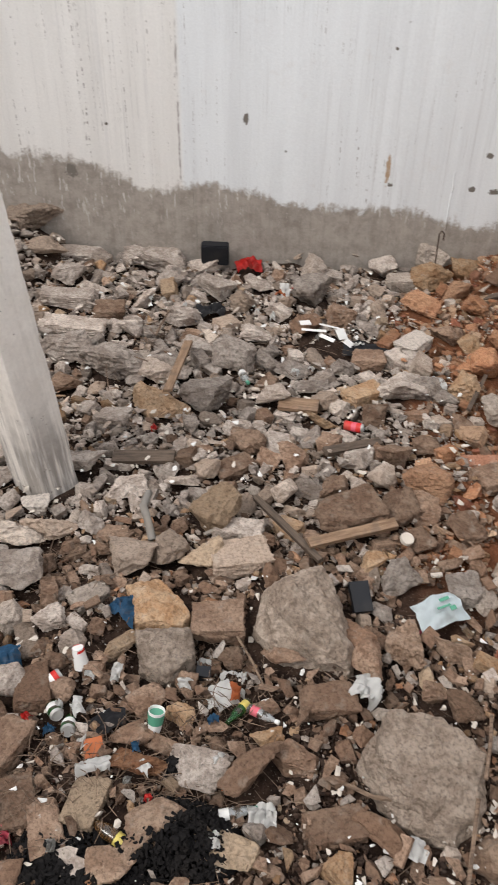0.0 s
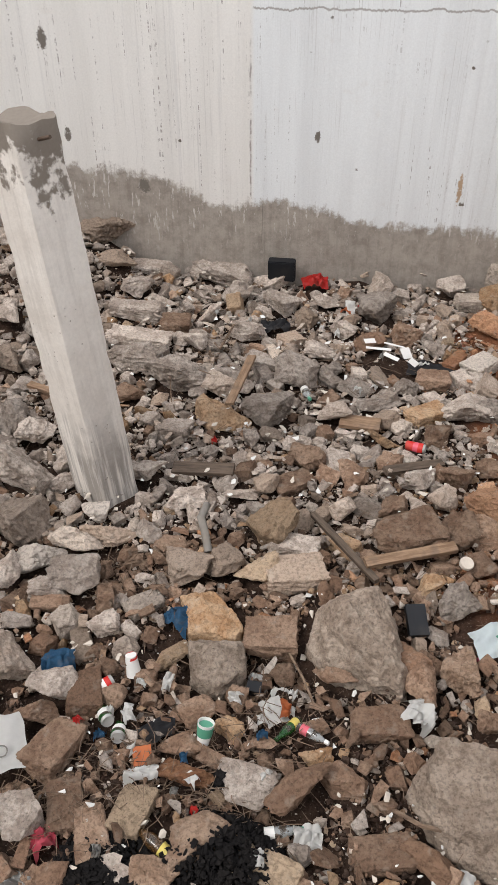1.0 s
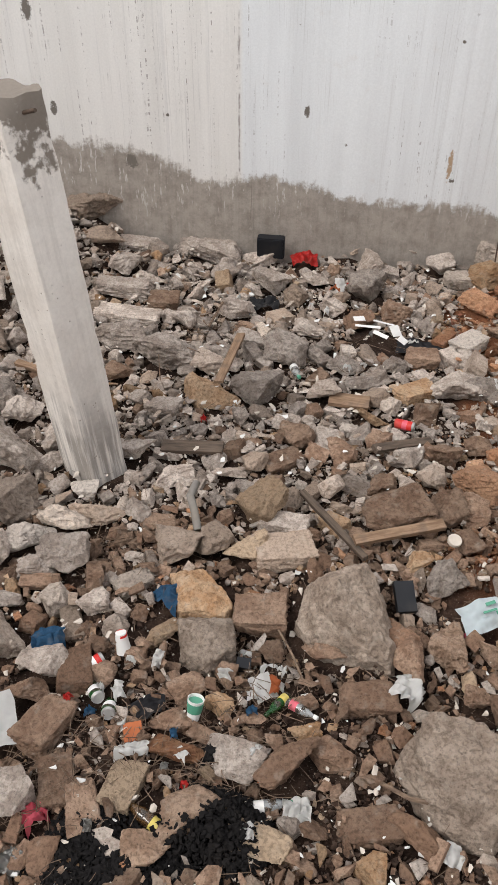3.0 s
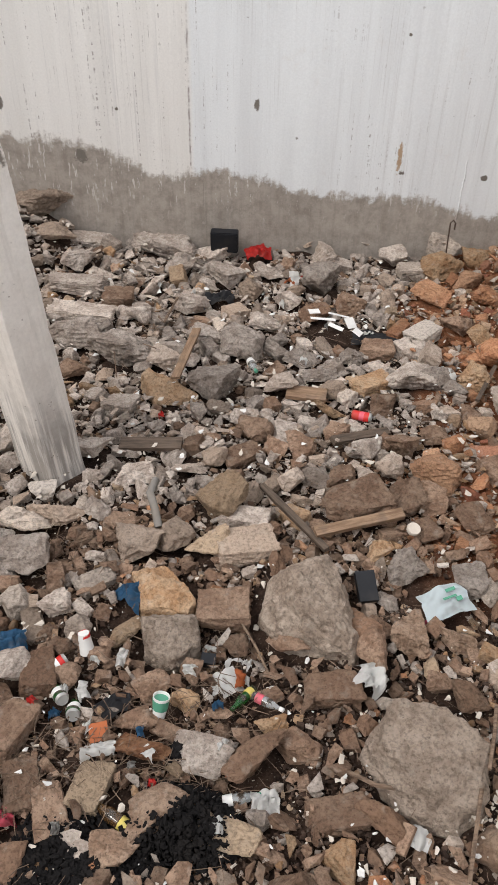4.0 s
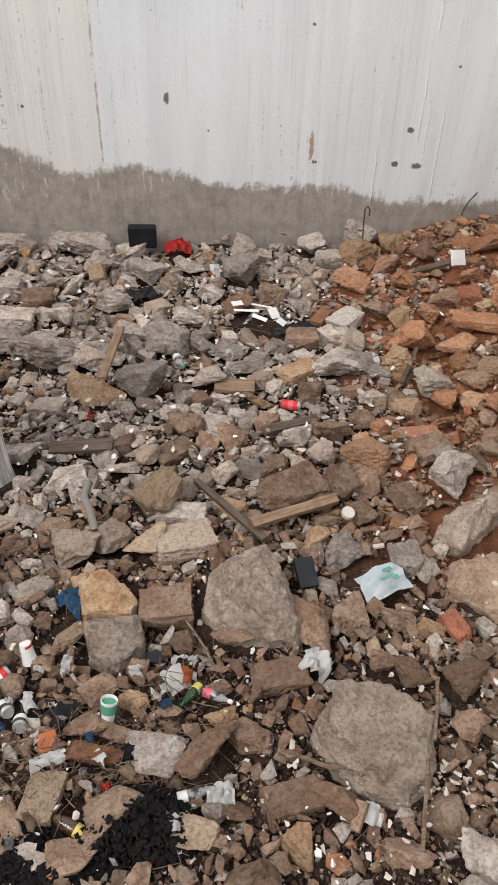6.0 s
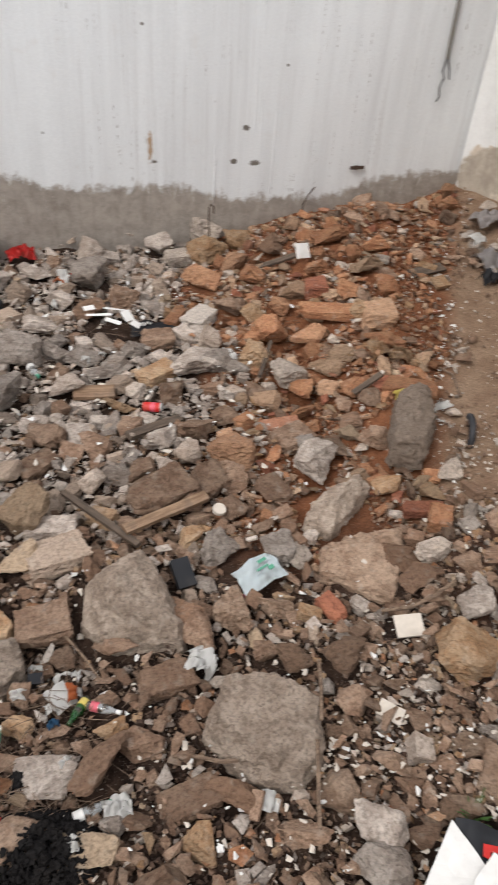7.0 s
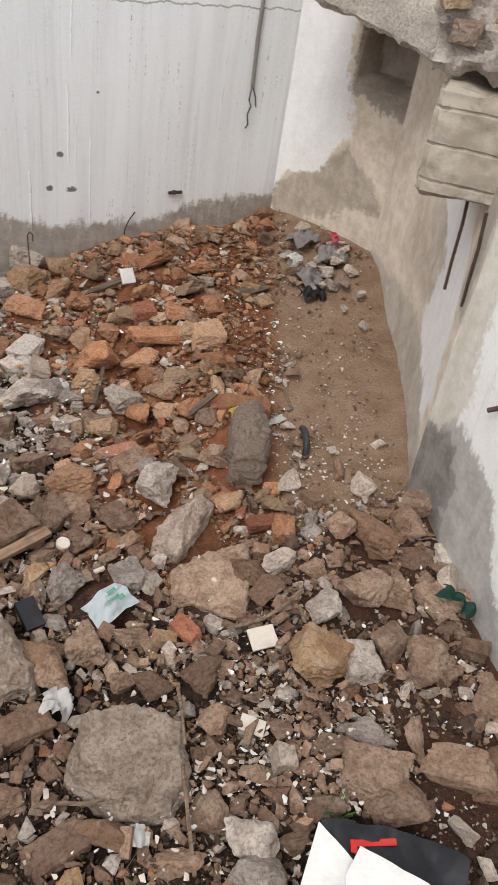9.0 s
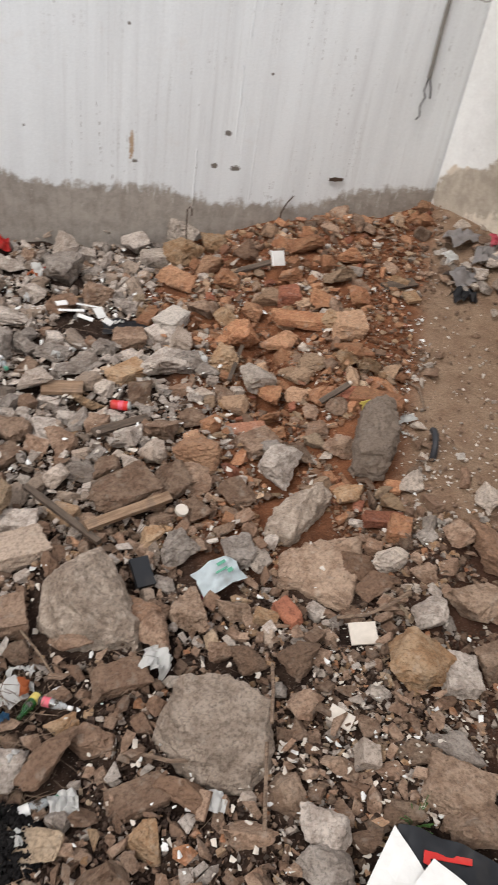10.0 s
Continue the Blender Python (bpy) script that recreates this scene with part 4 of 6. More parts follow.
stone("brick", 2.172, 3.667, 0.162, 0.218, 0.142, 0.088, -9, 272, 0.45)
stone("orange", 1.598, 3.668, 0.027, 0.162, 0.136, 0.109, -9, 273)
stone("brown", 1.865, 3.484, 0.061, 0.185, 0.134, 0.108, -9, 274)
stone("brown", 1.927, 3.276, 0.095, 0.204, 0.168, 0.135, -9, 275)
stone("orange", 2.193, 5.161, 0.235, 0.212, 0.160, 0.128, -9, 276)
stone("grey", 1.084, 2.574, 0.040, 0.175, 0.223, 0.162, -9, 277)
stone("pale", 1.186, 2.496, 0.026, 0.160, 0.146, 0.118, -9, 279)
stone("orange", 2.618, 4.741, 0.255, 0.227, 0.206, 0.165, -9, 280)
stone("grey", 1.220, 3.952, 0.023, 0.174, 0.123, 0.099, -9, 281)
stone("brown", 0.789, 3.646, 0.026, 0.122, 0.152, 0.113, -9, 282)
stone("brown", 1.082, 4.022, 0.029, 0.166, 0.140, 0.113, -9, 283)
stone("orange", 1.663, 3.891, 0.034, 0.176, 0.167, 0.134, -9, 284)
stone("orange", 1.838, 3.843, 0.056, 0.159, 0.126, 0.101, -9, 285)
stone("tan", 2.323, 4.513, 0.218, 0.197, 0.165, 0.132, -9, 286)
stone("tan", 1.602, 4.868, 0.045, 0.201, 0.167, 0.134, -9, 287)
stone("dusty", 2.442, 2.247, 0.156, 0.368, 0.248, 0.199, -35, 292)
stone("dusty", 2.626, 2.100, 0.070, 0.245, 0.139, 0.112, -35, 293)
stone("dusty", 2.210, 2.012, 0.060, 0.311, 0.232, 0.186, -30, 294)
stone("dusty", 2.383, 1.945, 0.046, 0.228, 0.236, 0.189, -30, 295)
stone("dusty", 2.577, 1.821, 0.026, 0.251, 0.178, 0.110, -78, 296, 0.45)
stone("dusty", 2.781, 1.702, 0.033, 0.253, 0.170, 0.137, -62, 297)
stone("grey", 1.958, 2.008, 0.053, 0.183, 0.237, 0.169, -30, 298)
stone("tan", 1.773, 1.718, 0.056, 0.333, 0.297, 0.239, -30, 299)
stone("grey", 1.964, 1.650, 0.031, 0.258, 0.196, 0.121, -110, 300, 0.45)
stone("dusty", 2.151, 1.667, 0.044, 0.229, 0.241, 0.193, -30, 301)
stone("dusty", 2.261, 1.477, 0.052, 0.249, 0.265, 0.212, -30, 302)
stone("dusty", 2.437, 1.199, 0.025, 0.257, 0.181, 0.112, 32, 303, 0.45)
stone("dusty", 1.965, 1.192, 0.025, 0.238, 0.140, 0.112, 38, 304)
stone("grey", 1.759, 1.308, 0.023, 0.289, 0.142, 0.114, -48, 305)
stone("dusty", 1.675, 1.122, 0.038, 0.312, 0.234, 0.145, -40, 306, 0.45)
stone("dusty", 2.056, 0.994, 0.039, 0.350, 0.191, 0.153, -50, 307)
stone("dusty", 1.685, 0.975, 0.041, 0.259, 0.198, 0.159, -30, 308)
stone("dusty", 2.126, 0.822, 0.023, 0.215, 0.147, 0.118, -10, 309)
stone("dusty", 1.588, 1.322, 0.023, 0.195, 0.121, 0.097, -30, 310)
stone("dusty", 0.956, 1.280, 0.030, 0.224, 0.170, 0.136, -30, 311)
stone("grey", 1.059, 1.089, 0.035, 0.227, 0.207, 0.167, -100, 312)
stone("grey", 1.017, 0.963, 0.035, 0.241, 0.199, 0.160, -30, 313)
stone("dusty", 1.187, 1.850, 0.043, 0.198, 0.210, 0.169, -30, 314)
stone("dusty", 0.969, 1.903, 0.025, 0.197, 0.139, 0.112, -30, 315)
stone("brown", 0.847, 1.977, 0.025, 0.147, 0.146, 0.117, -30, 316)
stone("dusty", 0.761, 2.259, 0.033, 0.248, 0.191, 0.153, -105, 317)
stone("orange", 2.298, 3.561, 0.176, 0.401, 0.208, 0.128, -30, 321, 0.45)
stone("dusty", 1.651, 3.290, 0.029, 0.292, 0.143, 0.115, -10, 322)
stone("grey", 1.483, 3.305, 0.039, 0.177, 0.194, 0.156, -30, 323)
stone("dusty", 1.221, 1.345, 0.023, 0.182, 0.123, 0.099, -30, 324)
stone("dusty", 1.421, 1.096, 0.021, 0.182, 0.140, 0.112, -30, 325)
stone("brown", 1.403, 1.482, 0.019, 0.126, 0.103, 0.083, -30, 326)
stone("brown", 2.252, 0.939, 0.031, 0.166, 0.151, 0.122, -30, 327)
stone("dusty", 2.833, 2.382, 0.174, 0.239, 0.187, 0.150, -30, 331)
stone("pale", 2.842, 2.029, 0.049, 0.181, 0.163, 0.101, -30, 332, 0.45)
stone("pale", 1.534, 1.648, 0.018, 0.130, 0.100, 0.081, -30, 333)
stone("brown", 1.432, 1.289, 0.018, 0.136, 0.096, 0.077, -30, 334)
stone("brown", 1.742, 2.227, 0.034, 0.177, 0.181, 0.145, -30, 335)
stone("orange", 1.918, 4.028, 0.098, 0.200, 0.165, 0.133, -30, 336)
stone("orange", 2.024, 3.719, 0.138, 0.192, 0.158, 0.127, -30, 337)
stone("orange", 2.301, 4.117, 0.194, 0.234, 0.163, 0.131, -30, 338)
stone("dusty", 0.537, 1.380, 0.030, 0.232, 0.163, 0.131, -30, 339)
stone("dusty", 0.766, 1.147, 0.026, 0.230, 0.162, 0.130, -30, 340)
stone("dusty", 0.516, 2.253, 0.030, 0.196, 0.179, 0.143, -30, 341)
stone("dusty", 0.977, 2.227, 0.019, 0.200, 0.121, 0.098, -30, 342)
stone("dusty", 1.719, 2.370, 0.032, 0.252, 0.164, 0.132, -30, 343)
stone("brown", 2.299, 1.217, 0.020, 0.157, 0.125, 0.100, -30, 344)
stone("brown", 1.218, 1.042, 0.020, 0.148, 0.121, 0.097, -30, 345)
stone("brown", 2.019, 2.225, 0.091, 0.159, 0.119, 0.096, -30, 346)
stone("brown", 2.321, 1.414, 0.027, 0.174, 0.140, 0.112, -30, 347)
stone("brick", 1.252, 2.166, 0.009, 0.173, 0.102, 0.063, -68, 348, 0.45)
stone("brick", 1.959, 2.634, 0.090, 0.241, 0.105, 0.065, -16, 349, 0.45)


def hewn(tone, corners, rise, peaks, seed, label):
    """A large broken block on a plan of some corners, with a sharp crest over them."""
    cx, cy = (sum(c[k] for c in corners) / len(corners) for k in (0, 1))
    size = max(math.hypot(x - cx, y - cy) for x, y in corners)
    base = ground_at(cx, cy)
    bm = bmesh.new()
    for x, y in corners:
        bm.verts.new(((x - cx) / size, (y - cy) / size, -0.06 / size))
        bm.verts.new(((x - cx) * 0.95 / size, (y - cy) * 0.95 / size, rise / size))
    for x, y, z in peaks:
        bm.verts.new(((x - cx) / size, (y - cy) / size, z / size))
    hull = bmesh.ops.convex_hull(bm, input=bm.verts)
    loose = {v for v in hull["geom_interior"] + hull["geom_unused"] if isinstance(v, bmesh.types.BMVert)}
    bmesh.ops.delete(bm, geom=list(loose), context="VERTS")
    roughen(bm, seed, 6, 0.07)
    bmesh.ops.scale(bm, vec=(size, size, size), verts=bm.verts)
    ob = part("rubble_stone", bm, STONE_ONE[tone], smooth=24)
    ob.matrix_world = pose(cx, cy, base)
    tagged(ob, label, "stone", "rubble stones")
    LAID.append((cx, cy, 0.75 * size))


hewn("concrete", [(0.03, 2.29), (0.07, 2.50), (0.20, 2.60), (0.38, 2.58), (0.50, 2.36), (0.50, 2.08), (0.29, 2.17), (0.12, 2.16)], 0.05, [(0.14, 2.40, 0.25), (0.22, 2.32, 0.31), (0.37, 2.49, 0.29), (0.45, 2.16, 0.09)], 611, "large broken concrete boulder with a sharp crest")
hewn("concrete", [(0.60, 1.86), (0.83, 1.79), (1.00, 1.62), (0.95, 1.40), (0.81, 1.32), (0.62, 1.40), (0.46, 1.64)], 0.05, [(0.60, 1.80, 0.25), (0.82, 1.75, 0.27), (0.96, 1.60, 0.24), (0.90, 1.43, 0.15), (0.55, 1.64, 0.20), (0.67, 1.47, 0.17)], 612, "large dusty slab of broken concrete with a flat top")
hewn("tan", [(-0.60, 2.53), (-0.42, 2.57), (-0.25, 2.36), (-0.28, 2.27), (-0.52, 2.29)], 0.12, [(-0.50, 2.46, 0.17), (-0.34, 2.36, 0.13)], 613, "flat yellowish slab of broken limestone")
hewn("concrete", [(-0.53, 2.27), (-0.25, 2.29), (-0.22, 2.12), (-0.34, 2.00), (-0.48, 2.08)], 0.13, [(-0.40, 2.18, 0.21), (-0.28, 2.2, 0.17)], 614, "squared grey concrete lump with exposed aggregate")
hewn("concrete", [(1.26, 2.67), (1.35, 2.82), (1.70, 2.98), (1.75, 2.88), (1.40, 2.58)], 0.10, [(1.5, 2.8, 0.2), (1.66, 2.9, 0.18)], 615, "long pale grey slab tilted on the rubble")
hewn("concrete", [(1.88, 2.98), (2.10, 3.42), (2.34, 3.46), (2.25, 3.14), (2.07, 2.92)], 0.16, [(2.1, 3.2, 0.24), (2.22, 3.36, 0.26)], 616, "tall grey-brown stone at the edge of the trodden earth")
hewn("dusty", [(1.30, 2.55), (1.58, 2.62), (1.84, 2.60), (1.74, 2.36), (1.58, 2.13), (1.26, 2.38)], 0.03, [(1.42, 2.5, 0.08), (1.7, 2.5, 0.09)], 617, "low dusty slab half buried in gravel")


# ---- fill between the stones ----
def gravel_patch(x, y):
    return sm(1.25 - math.hypot((x - 1.45) / 0.75, (y - 1.65) / 0.85)) + 0.5 * sm(1.2 - math.hypot((x - 2.2) / 0.5, (y - 2.3) / 0.4)) + 0.8 * sm(1.2 - math.hypot((x - 2.8) / 0.2, (y - 2.3) / 0.3))


def stony(x, y):
    """Fewer lumps on the trampled near ground and on the bare flank of the red heap."""
    near = 0.80 * sm((2.5 - y) / 0.7)
    bare = x - 0.55 - 0.52 * y                    # red earth beside the trodden strip
    near = max(near, 0.9 * sm((bare + 0.55) / 0.2) * sm((y - 3.7) / 0.4))
    flank = 0.55 * sm((x - 1.5) / 0.6) * sm((y - 3.0) / 0.6)
    return 1 - max(near, flank)


# room for the litter that lies on top
LAID.extend([(0.94, 2.47, 0.15), (-0.09, 2.0, 0.07), (-0.38, 1.83, 0.06), (-0.87, 2.05, 0.07), (-0.79, 1.88, 0.10), (-0.50, 1.345, 0.11)])
LAID.extend([(-0.02, 1.92, 0.08), (0.09, 1.90, 0.08), (-0.76, 2.19, 0.06), (-1.24, 1.68, 0.15), (0.66, 3.93, 0.08), (-0.03, 6.02, 0.12)])
LAID.extend([(0.52, 4.92, 0.17), (0.68, 4.80, 0.10), (0.84, 4.82, 0.14), (-1.10, 2.15, 0.08), (-0.58, 2.40, 0.08), (-0.31, 5.30, 0.14)])
LAID.extend([(1.56, 1.98, 0.09), (1.42, 0.75, 0.28), (0.55, 1.98, 0.08), (-0.94, 1.32, 0.06), (2.11, 5.28, 0.08), (1.24, 4.31, 0.08)])


scatter(1100, 0.08, 0.19, 1.8, 11, 13, 2, 18, "rubble", "heaped broken concrete and stone rubble", 0.36, thin=0.99, keep=stony)
scatter(5500, 0.03, 0.085, 1.7, 12, 12, 0, 24, "small_rubble", "small broken stones between the larger ones", 0.34, thin=0.993, keep=lambda x, y: 0.25 + 0.75 * stony(x, y))
scatter(22000, 0.010, 0.032, 1.6, 13, 9, 0, 16, "gravel", "grit and gravel among the rubble", 0.28, thin=0.93)
scatter(2600, 0.028, 0.095, 1.7, 17, 9, 0, 20, "broken_flakes", "thin broken flakes of concrete, tile and stone", 0.24, thin=0.993, flat=0.35, lift=0.07, keep=lambda x, y: 0.35 + 0.65 * stony(x, y))
scatter(9000, 0.008, 0.022, 1.5, 18, 8, 0, 12, "grit", "loose grit and crumbs of earth", 0.25, thin=0.75, lift=0.03)
scatter(7500, 0.012, 0.045, 1.5, 14, 9, 0, 16, "pale_gravel", "pale pinkish gravel and crushed plaster", 0.28, keep=gravel_patch, tones=[1, 2, 4, 4, 2, 1, 3])
scatter(650, 0.09, 0.26, 1.8, 15, 13, 0, 14, "rubble", "broken concrete rubble away from the open middle", 0.38, outer=True)
scatter(2600, 0.03, 0.10, 1.7, 16, 11, 0, 14, "small_rubble", "small broken stones along the plot edges", 0.34, outer=True)


# ---- ruined side wall: beam stub, broken slab, bars ----
def rough_block(sx, sy, sz, cell, amp, seed, wear=0.0):
    """A box with broken, uneven faces and worn arrises, centred."""
    bm = bmesh.new()
    bmesh.ops.create_cube(bm, size=1)
    for v in bm.verts:
        v.co = Vector((v.co.x * sx, v.co.y * sy, v.co.z * sz))
    for _ in range(6):
        long = [e for e in bm.edges if e.calc_length() > cell]
        if not long:
            break
        bmesh.ops.subdivide_edges(bm, edges=long, cuts=1, use_grid_fill=True)
    off = Vector((seed * 3.1, seed * 1.7, seed * 0.9))
    bm.normal_update()
    for v in bm.verts:
        edge = sum(abs(abs(c) - s / 2) < 1e-4 for c, s in zip(v.co, (sx, sy, sz)))
        n = noise.noise(v.co * 3.0 + off) + 0.6 * noise.noise(v.co * 9.0 + off) + 0.35 * noise.noise(v.co * 22.0 + off)
        d = v.normal * amp * n
        if edge > 1:
            d -= v.normal * wear * (0.4 + max(0.0, noise.noise(v.co * 7.0 + off)))
        v.co += d
    return bm


def rod(points, radius, segments=7):
    """A bar that follows some points."""
    bm = bmesh.new()
    pts = [Vector(p) for p in points]
    rings = []
    for i, p in enumerate(pts):
        t = (pts[min(i + 1, len(pts) - 1)] - pts[max(i - 1, 0)]).normalized()
        u = t.cross(Vector((0.31, 0.84, 0.44))).normalized()
        w = t.cross(u)
        rings.append([bm.verts.new(p + radius * (math.cos(2 * math.pi * k / segments) * u + math.sin(2 * math.pi * k / segments) * w)) for k in range(segments)])
    for a, b in zip(rings, rings[1:]):
        for k in range(segments):
            bm.faces.new((a[k], a[(k + 1) % segments], b[(k + 1) % segments], b[k]))
    bm.faces.new(rings[0])
    bm.faces.new(rings[-1])
    return bm


def board_marked_material():
    m = Mat("board_marked_concrete", rough=0.92, spec=0.2)
    x, y, z = m.xyz()
    col = m.mix(m.ramp(m.noise(5, 5, 0.65), 0.35, 0.65), (0.335, 0.292, 0.235), (0.455, 0.41, 0.34))
    line = m.math("PINGPONG", m.math("ADD", z, m.math("MULTIPLY", m.noise(6, 3), 0.02)), 0.09)
    col = m.mix(m.math("MULTIPLY", m.math("MULTIPLY", m.ramp(line, 0.008, 0.002), m.ramp(m.noise(9, 3), 0.45, 0.6)), 0.6), col, (0.13, 0.11, 0.09))
    col = m.mix(m.math("MULTIPLY", m.ramp(m.noise(14, 4), 0.55, 0.7), 0.5), col, (0.22, 0.19, 0.15))
    return m.done(col, m.math("ADD", m.noise(30, 5, 0.7), m.ramp(line, 0.003, 0.012)), 0.01, 0.6)


def build_ruin():
    stub = empty("beam_stub", pose(3.29, 3.12, 2.07, 0, 0, -46), "broken board-marked concrete beam stub with hanging rusty bars", "beam")
    part("beam", rough_block(0.60, 0.66, 0.52, 0.03, 0.022, 3, 0.05), board_marked_material(), stub, smooth=35)
    inv = stub.matrix_world.inverted()
    for top, low in (((3.145, 3.02, 1.86), (3.165, 3.00, 1.25)), ((2.985, 2.71, 1.84), (2.995, 2.68, 1.33))):
        p, q = inv @ Vector(top), inv @ Vector(low)
        part("reinforcing_bar", rod([p, p.lerp(q, 0.35) + Vector((0.006, 0, 0)), p.lerp(q, 0.7), q], 0.010), RUST, stub, "rusty ribbed bar")
    p = inv @ Vector((2.985, 3.17, 1.86))
    part("pipe_end", rod([p, p + Vector((0.0, -0.07, -0.01))], 0.035, 12), RUST, stub, "dark pipe end set in the concrete")

    slab = empty("broken_slab", pose(3.80, 4.61, 2.44, 0, 7, -76), "broken pale concrete floor slab hanging over the wall", "slab")
    part("slab_edge", rough_block(1.75, 0.70, 0.34, 0.05, 0.035, 5, 0.06), CONCRETE, slab, smooth=35)
    lump = empty("masonry_remains", pose(3.50, 3.03, 2.67, 3, -3, -46), "crumbling layered masonry above the beam stub", "masonry")
    part("rubble_core", rough_block(1.25, 0.70, 0.46, 0.035, 0.085, 8, 0.08), STONE_ONE["pale"], lump, smooth=30)
    for k in range(13):
        r = random.Random(60 + k)
        me = rock_mesh("stone", 700 + k, 3, 0.3, STONE_ONE["grey" if k % 3 else "tan"])
        me.transform(Matrix.Diagonal((r.uniform(0.12, 0.2), 0.16, r.uniform(0.09, 0.16), 1)))
        s = new("masonry_stone", me)
        s.parent = lump
        s.matrix_basis = pose(-0.56 + 0.09 * k, -0.36 + r.uniform(-0.02, 0.03), r.uniform(-0.17, 0.17), r.uniform(-10, 10), r.uniform(-12, 12), r.uniform(-20, 20))

    bar = rod([(2.93, 1.93, 1.26), (2.83, 1.94, 1.23), (2.755, 2.09, 1.10)], 0.014, 8)
    tagged(part("steel_bar", bar, RUST), "dark steel bar sticking out of the white wall", "steel bar")
    cable = empty("hanging_cable", pose(3.54, 6.180, 2.4), "grey cable hanging down the wall with frayed ends", "cable")
    part("sheath", rod([(0.005, 0, 1.15), (0, 0, 0.6), (0.005, 0, 0), (-0.01, 0, -0.5), (-0.006, 0, -0.9)], 0.017, 10), PIPE, cable)
    part("wire", rod([(-0.008, 0, -0.88), (0.03, -0.01, -0.98), (0.045, -0.01, -1.06)], 0.006), DARKGREY, cable)
    part("wire", rod([(-0.008, 0, -0.88), (-0.03, -0.01, -1.0), (-0.005, -0.015, -1.05), (-0.03, -0.01, -1.12), (-0.012, -0.01, -1.2), (-0.03, 0, -1.24)], 0.006), DARKGREY, cable)
    bracket = empty("wall_bracket", pose(2.885, 6.185, 0.62), "rusty flat iron bracket fixed on the wall", "bracket")
    bm = bmesh.new()
    wall_box(bm, -0.065, 0.065, -0.012, 0.0, -0.014, 0.012)
    wall_box(bm, -0.03, -0.005, -0.03, -0.012, -0.012, 0.024)
    part("plate", bm, RUST, bracket)
    hook = rod([(1.505, 5.88, 0.12), (1.50, 5.9, 0.30), (1.495, 5.9, 0.455), (1.515, 5.9, 0.48), (1.535, 5.9, 0.455), (1.535, 5.9, 0.40)], 0.006)
    tagged(part("bent_bar", hook, RUST), "thin bent reinforcing bar standing in a concrete lump", "steel bar")
    hook = rod([(2.42, 6.14, 0.05), (2.40, 6.14, 0.20), (2.41, 6.15, 0.32), (2.45, 6.16, 0.40), (2.51, 6.17, 0.47)], 0.006)
    tagged(part("bent_bar", hook, RUST), "thin rusty bar bent against the wall foot", "steel bar")


def build_runs():
    """Lumpy runs of spilt plaster down the long wall."""
    r = random.Random(41)
    for u, lo, hi in ((1.61, 0.35, 0.85), (1.93, 0.9, 1.5), (1.96, 1.7, 2.1), (1.99, 0.75, 1.2), (2.11, 0.4, 1.1), (2.02, 1.9, 2.5), (-0.50, 0.25, 0.75)):
        n = int((hi - lo) / 0.035)
        pts = [(u + r.gauss(0, 0.003) + 0.008 * noise.noise(Vector((u * 9, k * 0.2, 0))), WALL_Y + 0.005 - r.uniform(0, 0.005), lo + (hi - lo) * k / n) for k in range(n + 1)]
        part("plaster_run", rod(pts, r.uniform(0.005, 0.007), 6), WALL_BACK, wall_north, smooth=60)


build_ruin()
build_runs()


# ---- litter ----
def rest(x, y, lift=0.0):
    return ground_at(x, y) + lift


def plank(name, a, b, width, thick, mat, label, lift=0.06, tilt=8):
    """A worn board from a to b on the rubble."""
    ax, ay, bx, by = *a, *b
    n = math.hypot(bx - ax, by - ay)
    bm = rough_block(n, width, thick, 0.09, 0.003, len(label) + n, 0.003)
    ob = part(name, bm, mat, smooth=40)
    za, zb = rest(ax, ay, lift), rest(bx, by, lift)
    ob.matrix_world = pose((ax + bx) / 2, (ay + by) / 2, (za + zb) / 2, tilt, -math.degrees(math.atan2(zb - za, n)), math.degrees(math.atan2(by - ay, bx - ax)))
    return tagged(ob, label, "plank")


plank("plank", (0.32, 2.80), (0.80, 2.97), 0.06, 0.03, WOOD, "brown sawn wooden plank lying across stones", 0.12)
plank("plank", (-0.44, 4.70), (-0.53, 4.06), 0.06, 0.02, WOOD, "reddish wooden slat leaning on a yellow stone", 0.16)
plank("plank", (-0.82, 3.56), (-0.44, 3.53), 0.09, 0.03, WOOD_DARK, "dark weathered wooden board half buried in rubble", 0.07)
plank("plank", (0.19, 4.13), (0.45, 4.09), 0.11, 0.03, WOOD, "short brown board beside a yellow stone", 0.08)
plank("plank", (0.04, 3.20), (0.38, 2.70), 0.035, 0.03, WOOD_DARK, "dark split stick of wood between stones", 0.10)
plank("plank", (-1.95, 4.30), (-1.72, 4.18), 0.05, 0.03, WOOD, "pale broken slat among grey lumps", 0.10)
plank("plank", (0.45, 3.55), (0.82, 3.75), 0.06, 0.03, WOOD_DARK, "dark burnt piece of timber in the rubble", 0.06)
plank("plank", (1.82, 5.50), (2.12, 5.40), 0.06, 0.02, WOOD_DARK, "grey weathered slat on the red heap", 0.06)
plank("plank", (1.40, 4.00), (1.62, 4.45), 0.03, 0.02, WOOD_DARK, "thin dark lath on the red heap", 0.10)
plank("plank", (2.90, 4.92), (3.22, 5.00), 0.10, 0.02, WOOD_DARK, "dark rotten board on the heap of earth", 0.03)
plank("plank", (1.90, 3.62), (2.12, 3.66), 0.04, 0.02, WOOD_DARK, "short dark batten on orange stones", 0.10)


def stick(points, radius, label):
    tagged(part("stick", rod([(x, y, rest(x, y, z)) for x, y, z in points], radius, 6), TWIG), label, "stick")


